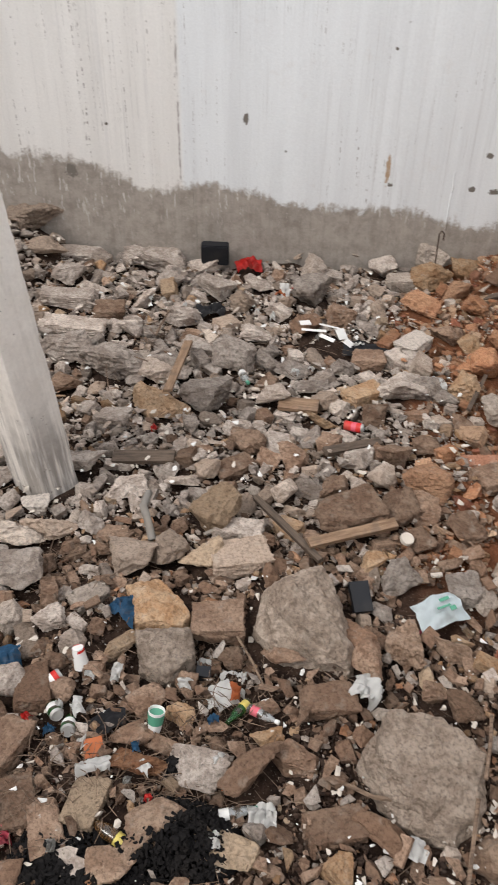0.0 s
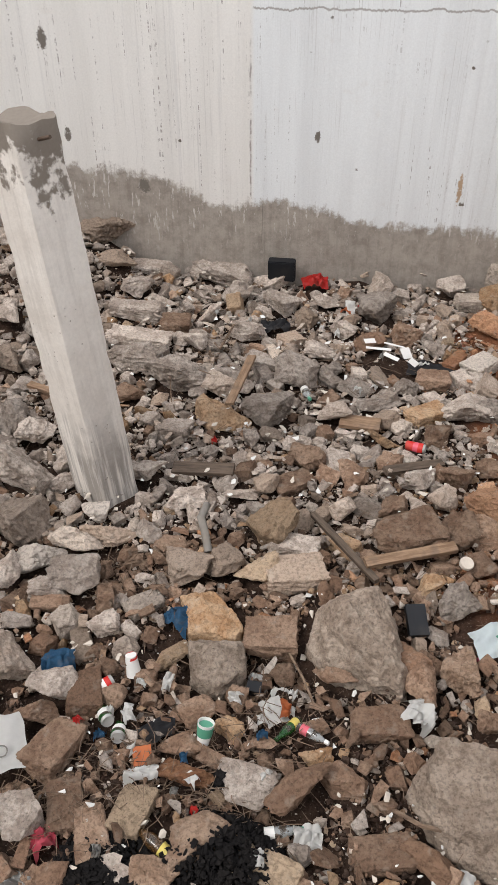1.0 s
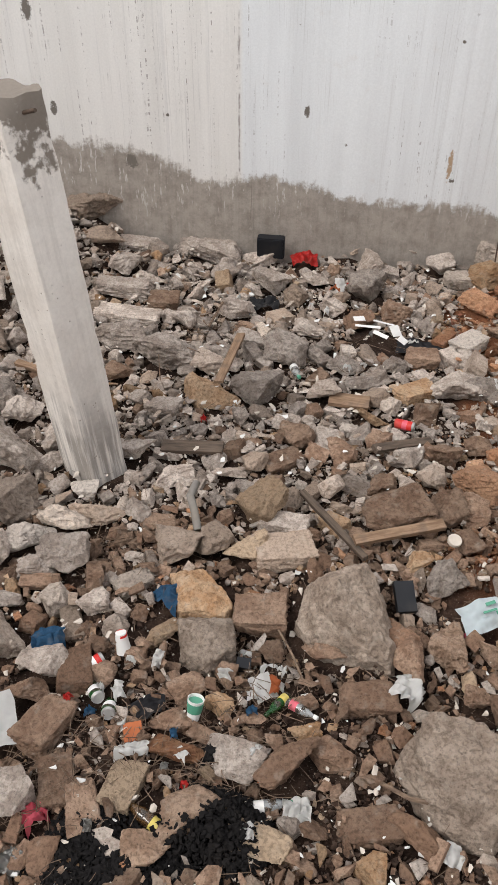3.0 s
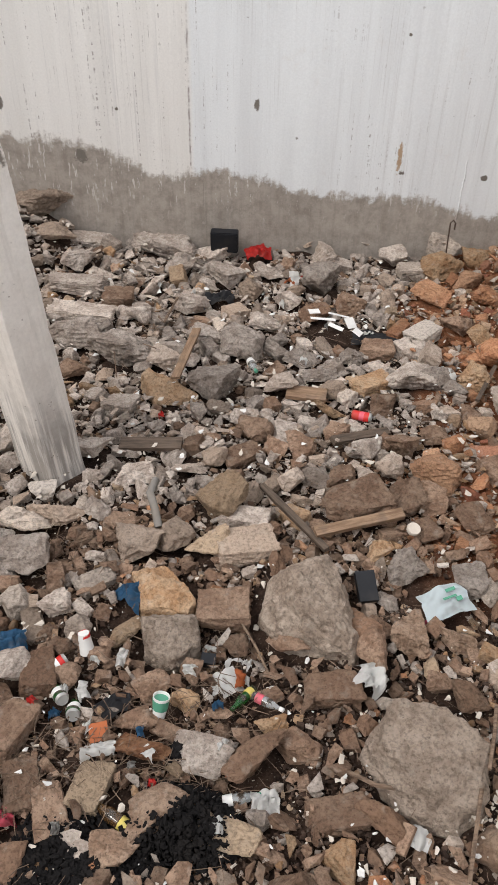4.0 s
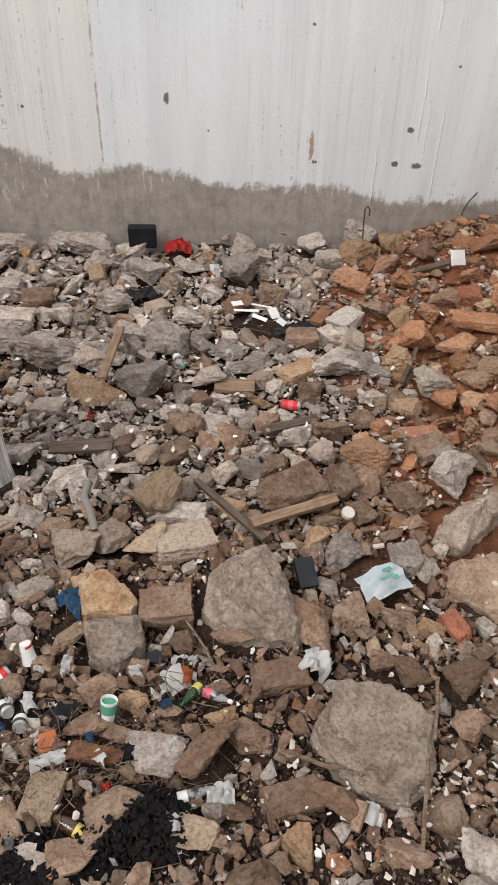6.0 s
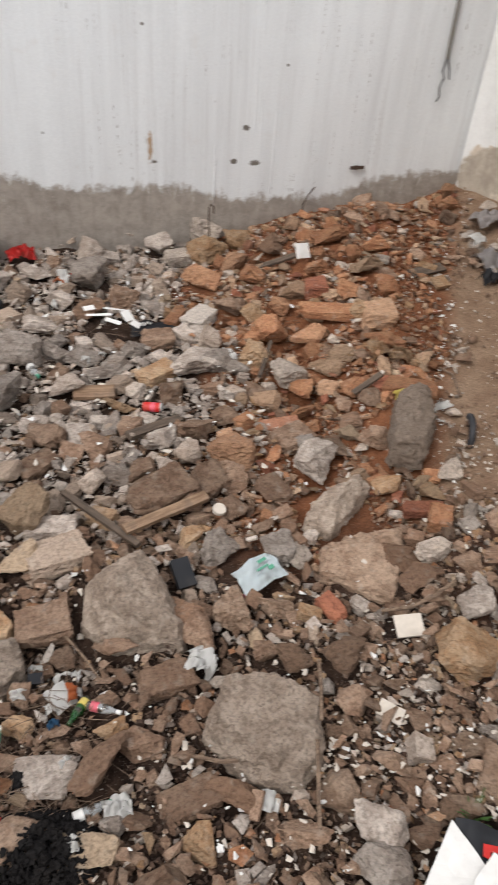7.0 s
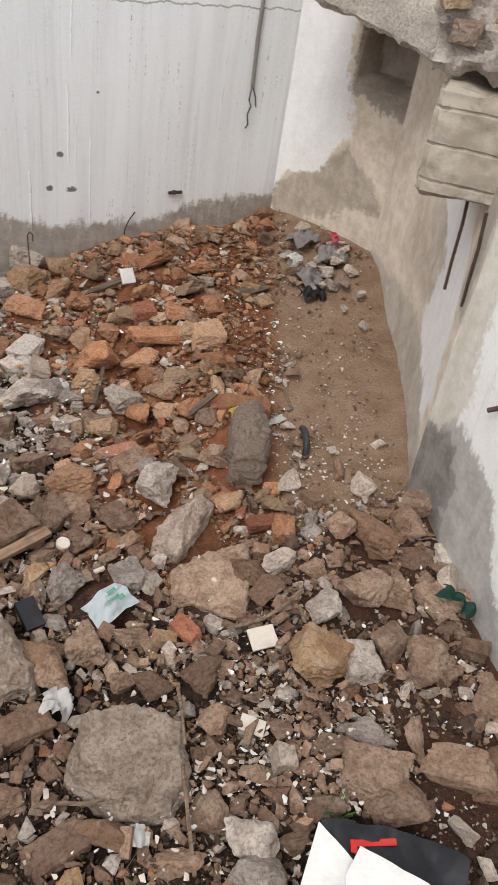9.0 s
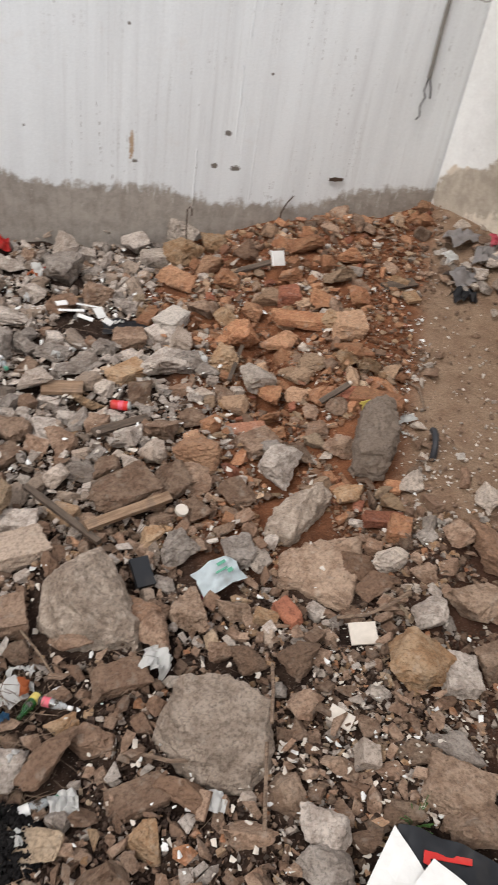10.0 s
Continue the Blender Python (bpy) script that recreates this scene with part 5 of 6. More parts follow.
stick([(1.00, 1.74, 0.30), (0.965, 1.62, 0.31), (0.91, 1.46, 0.29)], 0.008, "thin pale stick lying on a large stone slab")
stick([(0.90, 1.44, 0.18), (0.86, 1.28, 0.10), (0.79, 1.06, 0.05)], 0.009, "grey weathered stick standing against the slab")
stick([(1.50, 2.10, 0.05), (1.62, 2.04, 0.09), (1.75, 2.05, 0.12), (1.86, 2.08, 0.14)], 0.010, "bent dark branch lying on gravel")
stick([(-0.04, 2.26, 0.10), (0.03, 2.14, 0.08), (0.09, 2.02, 0.03)], 0.006, "thin forked twig between stones")
stick([(-0.75, 5.0, 0.10), (-0.70, 4.9, 0.12), (-0.62, 5.15, 0.16)], 0.010, "pale dry stick by grey lumps")
stick([(2.62, 3.86, 0.02), (2.68, 3.72, 0.03), (2.64, 3.52, 0.02)], 0.009, "pale bent reed on trodden earth")
stick([(-0.95, 4.25, 0.02), (-0.98, 4.4, 0.12), (-0.86, 4.5, 0.17), (-0.70, 4.45, 0.14)], 0.004, "loop of wire over a grey lump")
stick([(0.40, 1.55, 0.05), (0.52, 1.50, 0.06), (0.80, 1.48, 0.05)], 0.010, "dark root lying in wet earth")


def lathe(profile, segments=18):
    """A turned shape from (radius, height) pairs."""
    bm = bmesh.new()
    rings = [[bm.verts.new((r * math.cos(2 * math.pi * k / segments), r * math.sin(2 * math.pi * k / segments), z)) for k in range(segments)] for r, z in profile]
    for a, b in zip(rings, rings[1:]):
        for k in range(segments):
            bm.faces.new((a[k], a[(k + 1) % segments], b[(k + 1) % segments], b[k]))
    bm.faces.new(rings[0])
    bm.faces.new(rings[-1])
    return bm


def dent(bm, amount, seed):
    off = Vector((seed, seed * 2.0, 1))
    for v in bm.verts:
        v.co += amount * Vector((noise.noise(v.co * 14 + off), noise.noise(v.co * 14 - off), 0.5 * noise.noise(v.co * 9 + off)))
    return bm


def can(x, y, lift, turn, pitch, mat, label, length=0.115, band=WHITE, words="white printed band"):
    r, h = 0.031, length
    c = empty("drink_can", pose(x, y, rest(x, y, lift), 90 - pitch, 0, turn), label, "can", "drink cans")
    part("shell", dent(lathe([(r * 0.8, -h / 2 + 0.004), (r, -h / 2 + 0.014), (r, -h / 6), (r, h / 6), (r, h / 2 - 0.014)]), 0.006, x), mat, c, smooth=40)
    part("lid", lathe([(r, h / 2 - 0.014), (r * 0.82, h / 2), (r * 0.80, h / 2 - 0.003), (0.004, h / 2 - 0.003)]), METAL, c, "bare metal lid", smooth=40)
    part("print_band", dent(lathe([(r * 1.015, -0.012), (r * 1.015, 0.02)]), 0.006, x), band, c, words)


can(0.66, 3.88, 0.06, 70, 5, RED, "crushed red drink can on brown rubble", 0.13, PINK, "faded pink band")
can(-0.87, 2.00, 0.05, 130, 10, RED, "red and white drink can with its end turned up")
can(-0.83, 1.87, 0.04, 35, 20, GREENGLASS, "dented green drink can among wrappers")
can(-0.75, 1.80, 0.04, 10, 30, GREENGLASS, "dark green drink can leaning on another")


def cup(x, y, lift, lean, turn, wrap, label, lid=False):
    c = empty("paper_cup", pose(x, y, rest(x, y, lift), lean, 0, turn), label, "cup", "paper cups")
    part("wall", dent(lathe([(0.026, 0), (0.0285, 0.03), (0.033, 0.075), (0.037, 0.105), (0.034, 0.105), (0.030, 0.07), (0.024, 0.004)]), 0.003, x), WHITE, c, smooth=40)
    if wrap:
        part("printed_wrap", dent(lathe([(0.0312, 0.045), (0.0375, 0.092)]), 0.003, x), wrap, c, "green and white printed wrap", smooth=40)
    else:
        part("red_base", lathe([(0.0262, 0.0), (0.0282, 0.018)]), RED, c, "red foot")


cup(-0.38, 1.77, 0.03, 24, 160, GREEN, "green and white paper cup leaning in the rubble")
cup(-0.76, 2.13, 0.10, 160, 20, None, "plain white paper cup lying upside down")


def bottle(x, y, lift, turn, pitch, body, cap, label_mat, label, size=1.0):
    b = empty("bottle", pose(x, y, rest(x, y, lift), 90 - pitch, 0, turn), label, "bottle", "bottles")
    b.scale = (size, size, size)
    part("body", lathe([(0.026, -0.10), (0.030, -0.092), (0.031, -0.02), (0.030, 0.03), (0.016, 0.075), (0.0125, 0.085), (0.0125, 0.10)]), body, b, smooth=40)
    part("cap", lathe([(0.0145, 0.092), (0.0145, 0.118), (0.011, 0.121)], 14), cap, b, "screw cap", smooth=40)
    part("paper_label", lathe([(0.0316, -0.075), (0.0318, -0.025)]), label_mat, b, "paper label")


bottle(-0.50, 1.345, 0.05, 240, 8, AMBER, ORANGE, YELLOW, "brown plastic bottle with orange cap and yellow label", 0.95)
bottle(-0.02, 1.87, 0.05, -35, 15, GREENGLASS, GREENGLASS, YELLOW, "green glass bottle with a yellow label", 0.75)
bottle(0.08, 1.85, 0.05, 60, 5, CLEAR, WHITE, PINK, "clear crushed plastic bottle in the rubble", 0.7)
bottle(-0.04, 4.41, 0.06, 15, 10, CLEAR, GREEN, WHITE, "pale plastic bottle between grey lumps", 0.9)
bottle(-0.03, 1.44, 0.03, 100, 5, CLEAR, GREEN, WHITE, "flattened clear bottle beside white scraps", 0.8)


def crumpled(name, x, y, lift, sx, sy, turn, mat, label, category, height=0.05, tilt=(0, 0), seed=0, crease=3.2):
    """A crumpled sheet, rag or bag with thickness and an uneven outline."""
    n = 16
    bm = bmesh.new()
    off = Vector((seed * 2.3, seed * 1.1, 0.5))
    grid = []
    for j in range(n + 1):
        row = []
        for i in range(n + 1):
            u, v = i / n - 0.5, j / n - 0.5
            rim = 1 + 0.16 * noise.noise(Vector((u * 4, v * 4, 0)) + off)
            p = Vector((u * sx * rim, v * sy * rim, 0))
            w = p * (crease / max(sx, sy)) + off
            p.z = height * (abs(noise.noise(w)) * 1.2 + 0.35 * noise.noise(w * 2.1) + 0.12 * noise.noise(w * 4)) - 0.8 * height * (4 * u * u * v * v * 4 + u * u + v * v)
            row.append(bm.verts.new(p))
        grid.append(row)
    for j in range(n):
        for i in range(n):
            bm.faces.new((grid[j][i], grid[j][i + 1], grid[j + 1][i + 1], grid[j + 1][i]))
    bmesh.ops.solidify(bm, geom=bm.faces[:], thickness=0.003)
    ob = part(name, bm, mat, smooth=50)
    ob.matrix_world = pose(x, y, rest(x, y, lift), tilt[0], tilt[1], turn)
    return tagged(ob, label, category)


bag = empty("snack_bag", pose(0.94, 2.40, rest(0.94, 2.40, 0.09), 14, -4, 22), "pale blue snack bag with green print, lying flat", "bag")
b = crumpled("film", 0, 0, 0, 0.25, 0.16, 0, LIGHTBLUE, "", "", 0.03, seed=3)
b.parent, b.matrix_world = bag, bag.matrix_world
for dx, dy, w, h in ((0.03, 0.035, 0.05, 0.016), (0.01, 0.0, 0.07, 0.01), (0.05, -0.02, 0.03, 0.022)):
    bm = rough_block(w, h, 0.004, 0.02, 0.001, 2)
    p = part("green_print", bm, GREEN, bag, "green printed patch")
    p.location = (dx, dy, 0.036)

crumpled("red_bag", -0.03, 6.02, 0.10, 0.22, 0.14, 10, RED, "crumpled red plastic bag at the wall foot", "bag", 0.06, (15, 0), 1)
crumpled("blue_rag", -1.10, 2.10, 0.08, 0.15, 0.11, 20, BLUE, "crumpled blue cloth rag on stones", "rag", 0.05, (8, 0), 2)
crumpled("blue_rag", -0.58, 2.40, 0.06, 0.15, 0.12, -30, BLUE, "dark blue rag squeezed between stones", "rag", 0.05, (5, 0), 4)
crumpled("blue_rag", -0.31, 5.30, 0.05, 0.22, 0.14, 0, DARKGREY, "torn blackish cloth under grey lumps", "rag", 0.08, (10, 0), 5)
sheet = crumpled("plastic_sheet", -1.24, 1.64, 0.13, 0.27, 0.25, 30, WHITE, "dirty white plastic sheet with a round grey mark", "plastic sheet", 0.018, (10, 8), 6, 2.0)
p = part("round_mark", rod([(0.024 * math.cos(k * 0.35), 0.024 * math.sin(k * 0.35), 0.0) for k in range(19)], 0.003, 5), PIPE, sheet, "grey printed ring")
p.location = (0.03, -0.04, 0.014)
crumpled("paper_scrap", -0.09, 1.96, 0.06, 0.10, 0.12, 30, WHITE, "torn white paper scrap on rubble", "paper", 0.015, (12, 0), 7, 2)
crumpled("paper_scrap", -0.13, 1.92, 0.04, 0.06, 0.05, 10, WHITE, "small torn white paper piece", "paper", 0.012, (0, 8), 8, 2)
crumpled("sweet_wrapper", -0.94, 1.32, 0.05, 0.10, 0.09, 40, PINK, "crumpled pink and red foil wrapper", "wrapper", 0.05, (0, 0), 9)
crumpled("dark_sheet", 0.84, 4.82, 0.05, 0.34, 0.13, -5, DARKGREY, "black roofing felt sheet in the rubble", "felt sheet", 0.03, (10, 0), 11, 3)
crumpled("black_cloth", -0.60, 1.83, 0.03, 0.18, 0.10, 35, DARKGREY, "black cloth strip beside wrappers", "rag", 0.03, (0, 0), 12)
crumpled("white_rag", 0.55, 1.98, 0.10, 0.15, 0.13, 70, WHITE, "dirty white rag hanging between stones", "rag", 0.07, (25, 10), 13)
crumpled("white_wrapper", 1.24, 4.31, 0.08, 0.15, 0.10, 10, WHITE, "crumpled white wrapper under a red stone", "wrapper", 0.05, (0, 0), 14)
crumpled("cardboard_piece", 2.24, 4.02, 0.09, 0.17, 0.14, 20, STONE_ONE["tan"], "torn yellowish cardboard on orange stones", "cardboard", 0.04, (18, 0), 15, 2.5)
crumpled("cardboard_piece", 2.39, 3.94, 0.08, 0.14, 0.11, -30, STONE_ONE["tan"], "bent tan cardboard on orange stones", "cardboard", 0.04, (10, 12), 16, 2.5)
crumpled("yellow_scrap", 2.18, 3.49, 0.07, 0.09, 0.07, 0, YELLOW, "yellow plastic scrap by a grey stone", "plastic scrap", 0.03, (0, 0), 17)
for k in range(60):                          # loose lumps in the rubbish pile
    r = random.Random(500 + k)
    x, y = r.gauss(3.78, 0.20), r.gauss(5.02, 0.26)
    s = r.uniform(0.05, 0.13)
    if on_plot(x + 0.1, y):
        stone(("grey", "pale", "grey", "brown")[k % 4], x, y, rest(x, y, 0.03 + 0.05 * r.random()), s * 1.3, s, s * 0.7, r.uniform(0, 180), 520 + k)
crumpled("grey_rag", 3.62, 4.92, 0.06, 0.30, 0.22, 15, GREYCLOTH, "grey cloth rag on the rubbish pile", "rag", 0.07, (10, 0), 31)
crumpled("grey_rag", 3.86, 5.02, 0.10, 0.26, 0.22, -25, GREYCLOTH, "dusty grey rag heaped by the wall", "rag", 0.08, (5, 10), 32)
crumpled("dark_bag", 3.52, 4.72, 0.05, 0.20, 0.14, -5, DARKGREY, "black plastic bag on the rubbish pile", "bag", 0.08, (5, 0), 33)
crumpled("grey_rag", 3.80, 5.35, 0.10, 0.34, 0.18, 5, GREYCLOTH, "flat grey cloth on the rubbish pile", "rag", 0.07, (5, 0), 34)
crumpled("pink_scrap", 3.92, 5.12, 0.16, 0.07, 0.10, 0, PINK, "pink plastic scrap on grey rags", "plastic scrap", 0.03, (40, 0), 35)
crumpled("white_scrap", 3.56, 5.12, 0.14, 0.13, 0.10, 10, WHITE, "folded white plastic piece on the pile", "plastic scrap", 0.03, (20, 0), 36)
crumpled("paper_scrap", 2.42, 3.43, 0.03, 0.22, 0.07, 15, WHITE, "long torn white paper at the earth edge", "paper", 0.03, (8, 0), 37, 3)
crumpled("paper_scrap", 0.08, 1.42, 0.05, 0.11, 0.10, 0, WHITE, "crumpled white paper by burnt earth", "paper", 0.04, (0, 0), 38)
crumpled("paper_scrap", 0.67, 1.30, 0.05, 0.07, 0.09, -25, WHITE, "bent white paper piece on brown earth", "paper", 0.02, (0, 15), 39, 2)
crumpled("white_scrap", 0.26, 5.49, 0.12, 0.07, 0.12, 5, WHITE, "white plastic piece standing between lumps", "plastic scrap", 0.02, (45, 0), 40, 2)
crumpled("green_netting", 2.62, 1.72, 0.12, 0.22, 0.09, -55, plain("green_net", (0.03, 0.09, 0.07), 0.7), "dark green netting behind stones at the wall", "netting", 0.06, (0, 20), 41)
crumpled("red_scrap", 0.86, 2.32, 0.03, 0.08, 0.05, 0, PINK, "small pink plastic scrap under a snack bag", "plastic scrap", 0.02, (0, 0), 42)
crumpled("cream_rag", -0.61, 1.60, 0.04, 0.14, 0.06, 15, WHITE, "twisted cream cloth strip on twigs", "rag", 0.04, (0, 0), 43)
crumpled("foil_scrap", -1.0, 1.16, 0.04, 0.12, 0.10, 0, METAL, "crumpled silver foil on dark earth", "foil", 0.05, (0, 0), 44)
crumpled("blue_scrap", -0.83, 1.78, 0.04, 0.05, 0.04, 0, BLUE, "small bright blue plastic piece", "plastic scrap", 0.03, (0, 0), 45)


SCRAPS = (("blue_scrap", BLUE, "small blue plastic scrap in the rubble"), ("white_scrap", WHITE, "small dirty white plastic scrap"), ("red_scrap", RED, "small red wrapper piece in the rubble"), ("orange_scrap", ORANGE, "small orange plastic piece on dark earth"), ("foil_scrap", METAL, "small grey foil scrap between stones"))
for k in range(36):                          # scraps blown into the gaps
    r = random.Random(3000 + k)
    x, y = (r.uniform(-1.1, 0.4), r.uniform(1.25, 2.25)) if k < 22 else (r.uniform(-0.9, 1.2), r.uniform(3.6, 5.7))
    kind, mat, words = SCRAPS[1 if k % 2 else k // 2 % 5]
    crumpled(kind, x, y, r.uniform(0.05, 0.10), r.uniform(0.03, 0.085), r.uniform(0.025, 0.05), r.uniform(0, 180), mat, words, "scrap", 0.03, (r.uniform(-20, 25), r.uniform(-20, 20)), 60 + k, 2.6)


def tile(name, x, y, z, sx, sy, sz, rot, mat, label, category):
    ob = part(name, rough_block(sx, sy, sz, 0.05, 0.003, x * 7, 0.006), mat, smooth=40)
    ob.matrix_world = pose(x, y, rest(x, y, z), *rot)
    return tagged(ob, label, category)


for x, y, sx, sy, a, tip in ((0.46, 4.92, 0.19, 0.03, 4, 12), (0.58, 4.99, 0.16, 0.03, -12, -8), (0.66, 4.90, 0.08, 0.09, 30, 34), (0.70, 4.76, 0.08, 0.07, 62, 22), (0.40, 5.02, 0.09, 0.05, 20, 15), (0.55, 4.84, 0.12, 0.035, -30, 20)):
    tile("torn_card", x, y, 0.13, sx, sy, 0.006, (tip, 6, a), WHITE, "torn white card piece in a loose pile", "card")
tile("white_tile", 2.11, 5.28, 0.16, 0.12, 0.03, 0.12, (-35, 10, 20), WHITE, "broken white tile leaning on the red heap", "tile")
tile("white_tile", 1.57, 1.95, 0.07, 0.14, 0.12, 0.014, (10, -6, -10), CHIP, "cream broken tile lying on gravel", "tile")
tile("white_tile", 1.30, 1.55, 0.06, 0.12, 0.08, 0.014, (8, 10, -40), CHIP, "chipped cream tile beside a large slab", "tile")
tile("terracotta_piece", -0.62, 1.68, 0.05, 0.08, 0.08, 0.025, (25, 10, 20), ORANGE, "broken orange terracotta piece on twigs", "tile")
tile("terracotta_piece", 3.05, 4.72, 0.04, 0.13, 0.12, 0.03, (15, 0, 10), STONE_ONE["tan"], "tan tile fragment at the earth edge", "tile")
tile("plastic_pot", -0.19, 2.07, 0.05, 0.07, 0.06, 0.04, (0, 10, 0), BLACK, "black plastic flower pot piece in the rubble", "pot")
tile("plastic_box", 0.57, 2.51, 0.07, 0.10, 0.16, 0.05, (20, 0, 8), BLACK, "black plastic box between brown stones", "plastic box")

crate = empty("black_box", pose(-0.315, 6.08, 0.165, 4, 0, -3), "black plastic case standing against the wall", "case")
bm = bmesh.new()
wall_box(bm, -0.115, 0.115, -0.045, 0.045, -0.09, 0.09)
bmesh.ops.bevel(bm, geom=bm.edges[:], offset=0.008, segments=2, affect="EDGES")
part("shell", bm, BLACK, crate, smooth=40)
bm = bmesh.new()
wall_box(bm, -0.10, 0.10, -0.049, -0.046, -0.075, 0.075)
part("front_panel", bm, BLACK, crate, "matt black front panel")

pipe = rod([(-0.50, 2.84, rest(-0.5, 2.84, 0.10)), (-0.53, 2.93, rest(-0.53, 2.93, 0.13)), (-0.56, 3.0, rest(-0.56, 3.0, 0.15)), (-0.54, 3.10, rest(-0.54, 3.1, 0.15))], 0.022, 12)
tagged(part("bent_pipe", pipe, PIPE, smooth=40), "bent grey plastic pipe between stones", "pipe")
ring = lathe([(0.02, 0.0), (0.05, 0.0), (0.055, 0.02), (0.05, 0.035), (0.02, 0.03)])
ob = part("tin_lid", ring, CHIP, smooth=40)
ob.matrix_world = pose(0.84, 2.86, rest(0.84, 2.86, 0.10), 15, 10, 0) @ Matrix.Scale(0.7, 4)
tagged(ob, "round pale tin lid on brown stones", "lid")
ring = rod([(0.11 * math.cos(k * 0.4), 0.0, 0.11 * math.sin(k * 0.4)) for k in range(2, 14)], 0.022, 8)
ob = part("hose_piece", ring, DARKGREY, smooth=40)
ob.matrix_world = pose(2.50, 3.15, rest(2.5, 3.15, 0.0), 0, 0, 70)
tagged(ob, "curved black hose piece half buried in earth", "hose")


def panel(corners, z, thick, wave, seed):
    """A flat bent sheet over some corners, with thickness."""
    bm = bmesh.new()
    bm.faces.new([bm.verts.new((x, y, z)) for x, y in corners])
    bmesh.ops.triangulate(bm, faces=bm.faces)
    for _ in range(4):
        bmesh.ops.subdivide_edges(bm, edges=[e for e in bm.edges if e.calc_length() > 0.05], cuts=1)
        bmesh.ops.triangulate(bm, faces=bm.faces)
    for v in bm.verts:
        p = Vector((v.co.x * 7, v.co.y * 7, seed))
        v.co.z += wave * (noise.noise(p) + 0.5 * noise.noise(p * 2.4))
    bmesh.ops.solidify(bm, geom=bm.faces[:], thickness=thick)
    return bm


carrier = empty("carrier_bag", pose(0, 0, 0), "black carrier bag with red stripe and white inner sheets", "bag")
part("body", panel([(1.324, 1.026), (1.402, 0.985), (1.592, 0.855), (1.727, 0.735), (1.765, 0.644), (1.568, 0.435), (1.099, 0.68)], 0.10, 0.05, 0.045, 2), BLACK, carrier, smooth=50)
part("red_stripe", panel([(1.381, 0.911), (1.553, 0.839), (1.54, 0.816), (1.37, 0.887)], 0.150, 0.004, 0.006, 1), RED, carrier, "red printed stripe")
part("red_stripe", panel([(1.381, 0.911), (1.403, 0.90), (1.378, 0.85), (1.357, 0.87)], 0.152, 0.004, 0.006, 1), RED, carrier, "red printed stripe")
part("white_sheet", panel([(1.296, 1.015), (1.016, 0.758), (1.422, 0.548), (1.345, 0.83)], 0.175, 0.006, 0.015, 4), WHITE, carrier, "stiff white sheet")
part("white_sheet", panel([(1.38, 0.858), (1.545, 0.63), (1.563, 0.416), (1.162, 0.60), (1.265, 0.79)], 0.205, 0.006, 0.015, 6), WHITE, carrier, "stiff white sheet")
LAID.append((1.42, 0.75, 0.22))


# ---- burnt earth, chips, twigs ----
def build_burnt(x, y, rx, ry, high, seed):
    n, r = 26, random.Random(seed)
    shapes = [arrays(rock_shape(9, 900 + seed * 10 + k)) for k in range(6)]
    spots = []
    for _ in range(int(2600 * rx * ry / 0.05)):
        a, d = r.uniform(0, 6.283), math.sqrt(r.random())
        w = 1 + 0.35 * noise.noise(Vector((math.cos(a) * 1.3, math.sin(a) * 1.3, seed)))
        px, py = x + rx * d * w * math.cos(a), y + ry * d * w * math.sin(a)
        s = r.uniform(0.008, 0.035) * (1.2 - 0.5 * d)
        m = pose(px, py, ground_at(px, py) + high * (1 - d * d) * r.uniform(0.6, 1.05), r.uniform(0, 360), r.uniform(0, 360), r.uniform(0, 360))
        spots.append((r.randrange(6), m @ Matrix.Diagonal((s, s, s * 0.7, 1)), 0))
    collect(shapes, spots, "charcoal", [CHAR], "heap of black charred earth and cinders", "charcoal")


build_burnt(-0.24, 1.33, 0.27, 0.19, 0.15, 1)
build_burnt(-0.60, 1.18, 0.38, 0.20, 0.05, 2)
build_burnt(-0.28, 1.62, 0.05, 0.07, 0.07, 3)


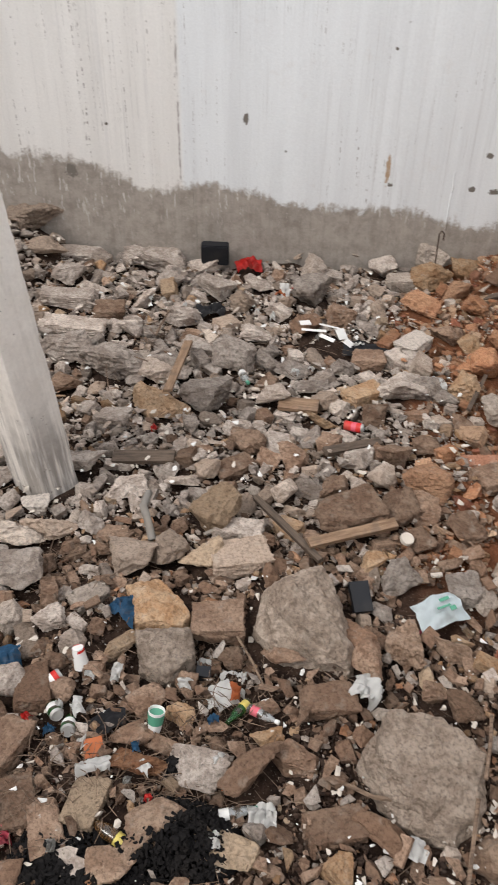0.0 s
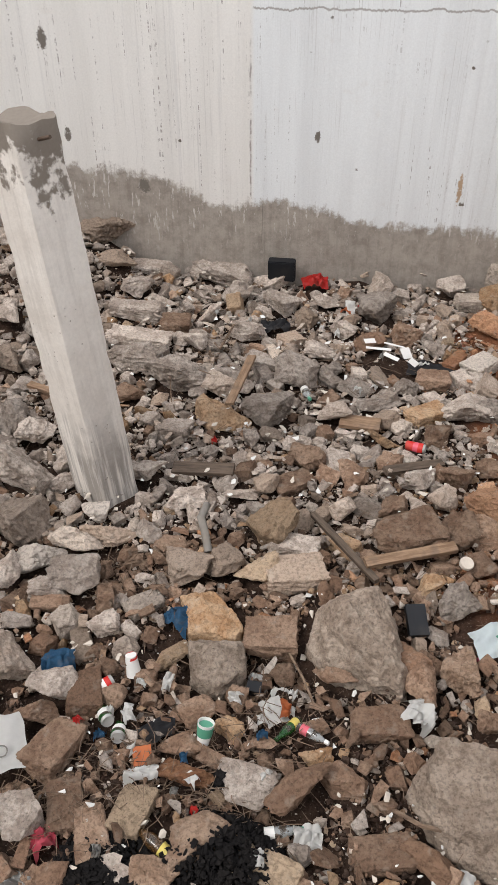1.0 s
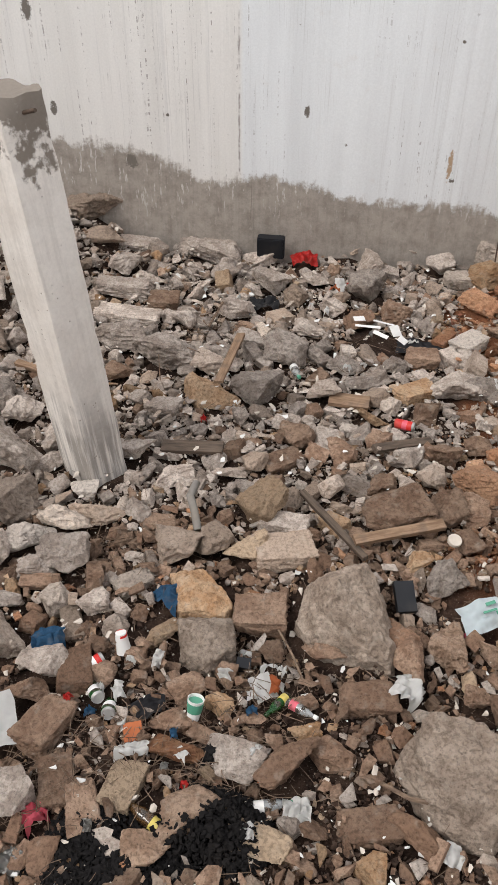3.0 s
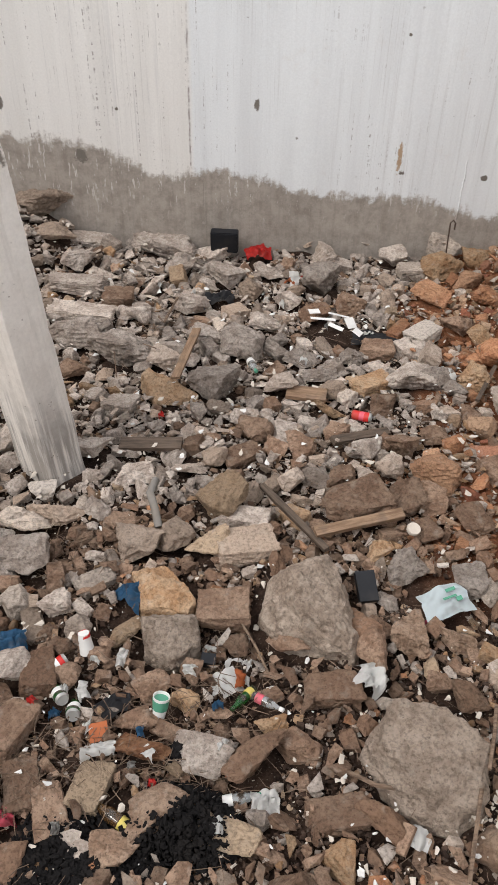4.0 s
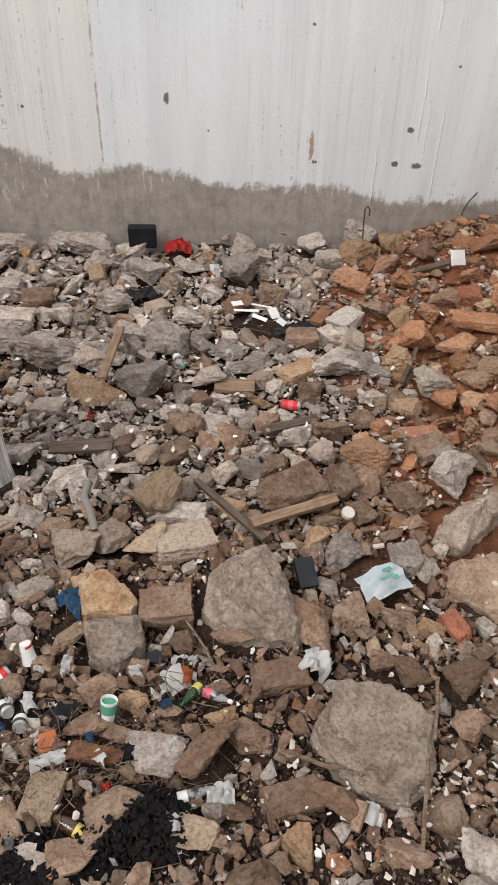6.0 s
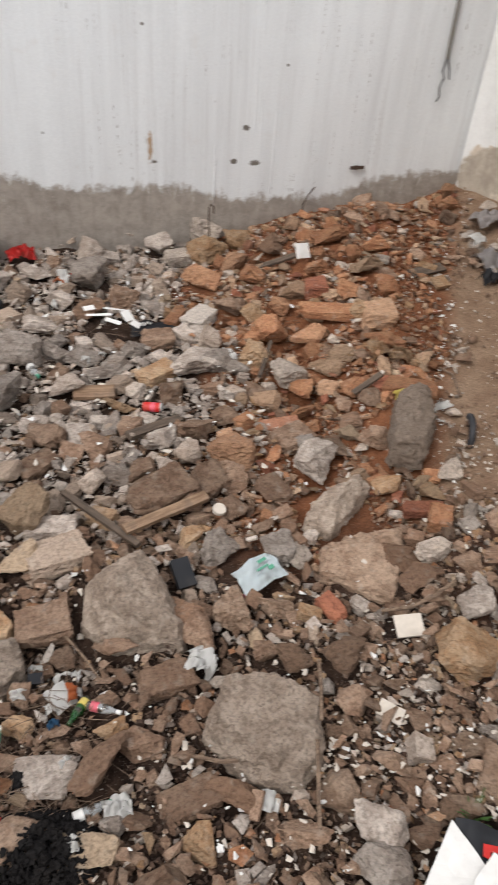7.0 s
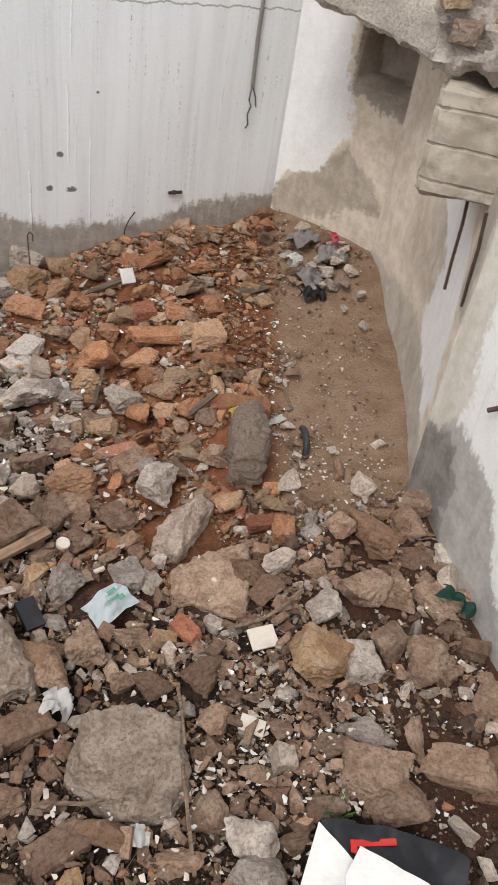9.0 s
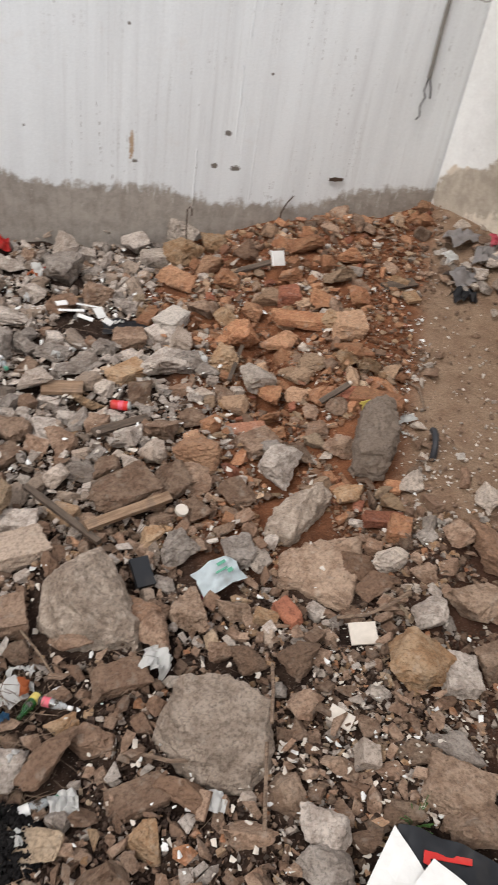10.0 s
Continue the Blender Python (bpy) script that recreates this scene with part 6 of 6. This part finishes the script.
def build_chips():
    r = random.Random(77)
    shapes = [arrays(rock_shape(8, 1200 + k)) for k in range(10)]
    spots = []
    while len(spots) < 2100:
        y = 0.5 + 5.6 * r.random() ** 1.3
        x = r.uniform(-0.5 - 0.45 * y, min(3.9, 1.6 + 0.7 * y))
        dense = 0.30 + 0.7 * sm(1 - math.hypot((x - 1.35) / 0.7, (y - 1.7) / 0.8)) + 0.35 * sm((x - 0.1) / 0.3) * sm((2.0 - y) / 0.5)
        if not on_plot(x, y) or r.random() > dense * (1 - 0.7 * strip_at(x, y)):
            continue
        s = 0.010 + 0.032 * r.random() ** 2.2
        m = pose(x, y, ground_at(x, y) + r.uniform(0.01, 0.06) * (1 - strip_at(x, y)) + 0.004, r.uniform(-35, 35), r.uniform(-35, 35), r.uniform(0, 360))
        spots.append((r.randrange(10), m @ Matrix.Diagonal((s, s * r.uniform(0.5, 0.9), s * 0.35, 1)), 0 if r.random() < 0.75 else 1))
    while len(spots) < 2400:                      # larger scraps among the grey lumps
        x, y = r.uniform(-1.6, 1.5), r.uniform(3.2, 6.0)
        s = r.uniform(0.018, 0.055)
        m = pose(x, y, ground_at(x, y) + r.uniform(0.03, 0.12), r.uniform(-30, 30), r.uniform(-30, 30), r.uniform(0, 360))
        spots.append((r.randrange(10), m @ Matrix.Diagonal((s, s * r.uniform(0.4, 0.9), s * 0.25, 1)), 0 if r.random() < 0.7 else 1))
    for k in range(230):                         # along the trodden earth
        if k < 50:
            t = r.random()
            x, y = 2.35 + 0.72 * t + r.gauss(0, 0.07), 3.25 + 1.3 * t + r.gauss(0, 0.05)
        else:
            x, y = r.uniform(2.0, 2.95), r.uniform(2.35, 3.25)
        if on_plot(x, y):
            s = r.uniform(0.010, 0.05 if k < 50 else 0.028)
            m = pose(x, y, ground_at(x, y) + 0.006, r.uniform(-15, 15), r.uniform(-15, 15), r.uniform(0, 360))
            spots.append((r.randrange(10), m @ Matrix.Diagonal((s, s * r.uniform(0.5, 0.9), s * 0.35, 1)), 1 if k < 50 else 0))
    collect(shapes, spots, "plaster_chips", [CHIP, WHITE], "scattered chips of white plaster and tile", "chips")


def build_twigs():
    r = random.Random(78)
    V, F = [], []
    clumps = ((-0.90, 2.68, 0.32), (-0.25, 1.56, 0.22), (-0.62, 1.62, 0.28), (-0.72, 5.0, 0.3), (-0.1, 1.9, 0.25), (-0.95, 1.45, 0.25), (0.1, 4.6, 0.5), (0.5, 3.2, 0.5))
    for k in range(1600):
        if k % 10 < 7:
            cx, cy, cr = clumps[r.randrange(len(clumps))]
            x, y = r.gauss(cx, cr * 0.55), r.gauss(cy, cr * 0.5)
        else:
            y = r.uniform(0.8, 6.0)
            x = r.uniform(-0.5 - 0.4 * y, min(3.4, 0.8 + 0.45 * y))
        n, a, w = r.uniform(0.03, 0.14), r.uniform(0, 6.283), r.uniform(0.0009, 0.0024)
        z = ground_at(x, y) + r.uniform(0.015, 0.07)
        p = Vector((x, y, z))
        d = Vector((math.cos(a), math.sin(a), r.uniform(-0.2, 0.25)))
        side, up = d.cross(Vector((0, 0, 1))).normalized(), Vector((0, 0, 1))
        bend = side * r.uniform(-0.25, 0.25) * n
        base = len(V)
        for t in (0.0, 0.5, 1.0):
            c = p + d * n * t + bend * (t * (1 - t) * 2)
            for q in (side * w, -side * w * 0.5 + up * w, -side * w * 0.5 - up * w):
                V.append((c + q)[:])
        for s in (0, 3):
            F += [(base + s + i, base + s + (i + 1) % 3, base + s + 3 + (i + 1) % 3, base + s + 3 + i) for i in range(3)]
    tagged(mesh_object("dry_twigs", V, F, TWIG), "dry twigs, roots and pine needles in the gaps", "twigs", kind="stuff")


build_chips()
build_twigs()


def build_grass():
    r = random.Random(9)
    tuft = empty("grass_tuft", pose(1.44, 1.05, rest(1.44, 1.05)), "small green grass tuft beside the carrier bag", "grass")
    green = plain("grass_blade", (0.06, 0.13, 0.03), 0.7, dirt=0.1)
    for k in range(16):
        a, h = r.uniform(0, 6.283), r.uniform(0.07, 0.14)
        d = Vector((math.cos(a), math.sin(a), 0))
        b = d * r.uniform(0, 0.03)
        part("blade", rod([b, b + d * h * 0.2 + Vector((0, 0, h * 0.6)), b + d * h * 0.6 + Vector((0, 0, h))], 0.0022, 4), green, tuft)


build_grass()
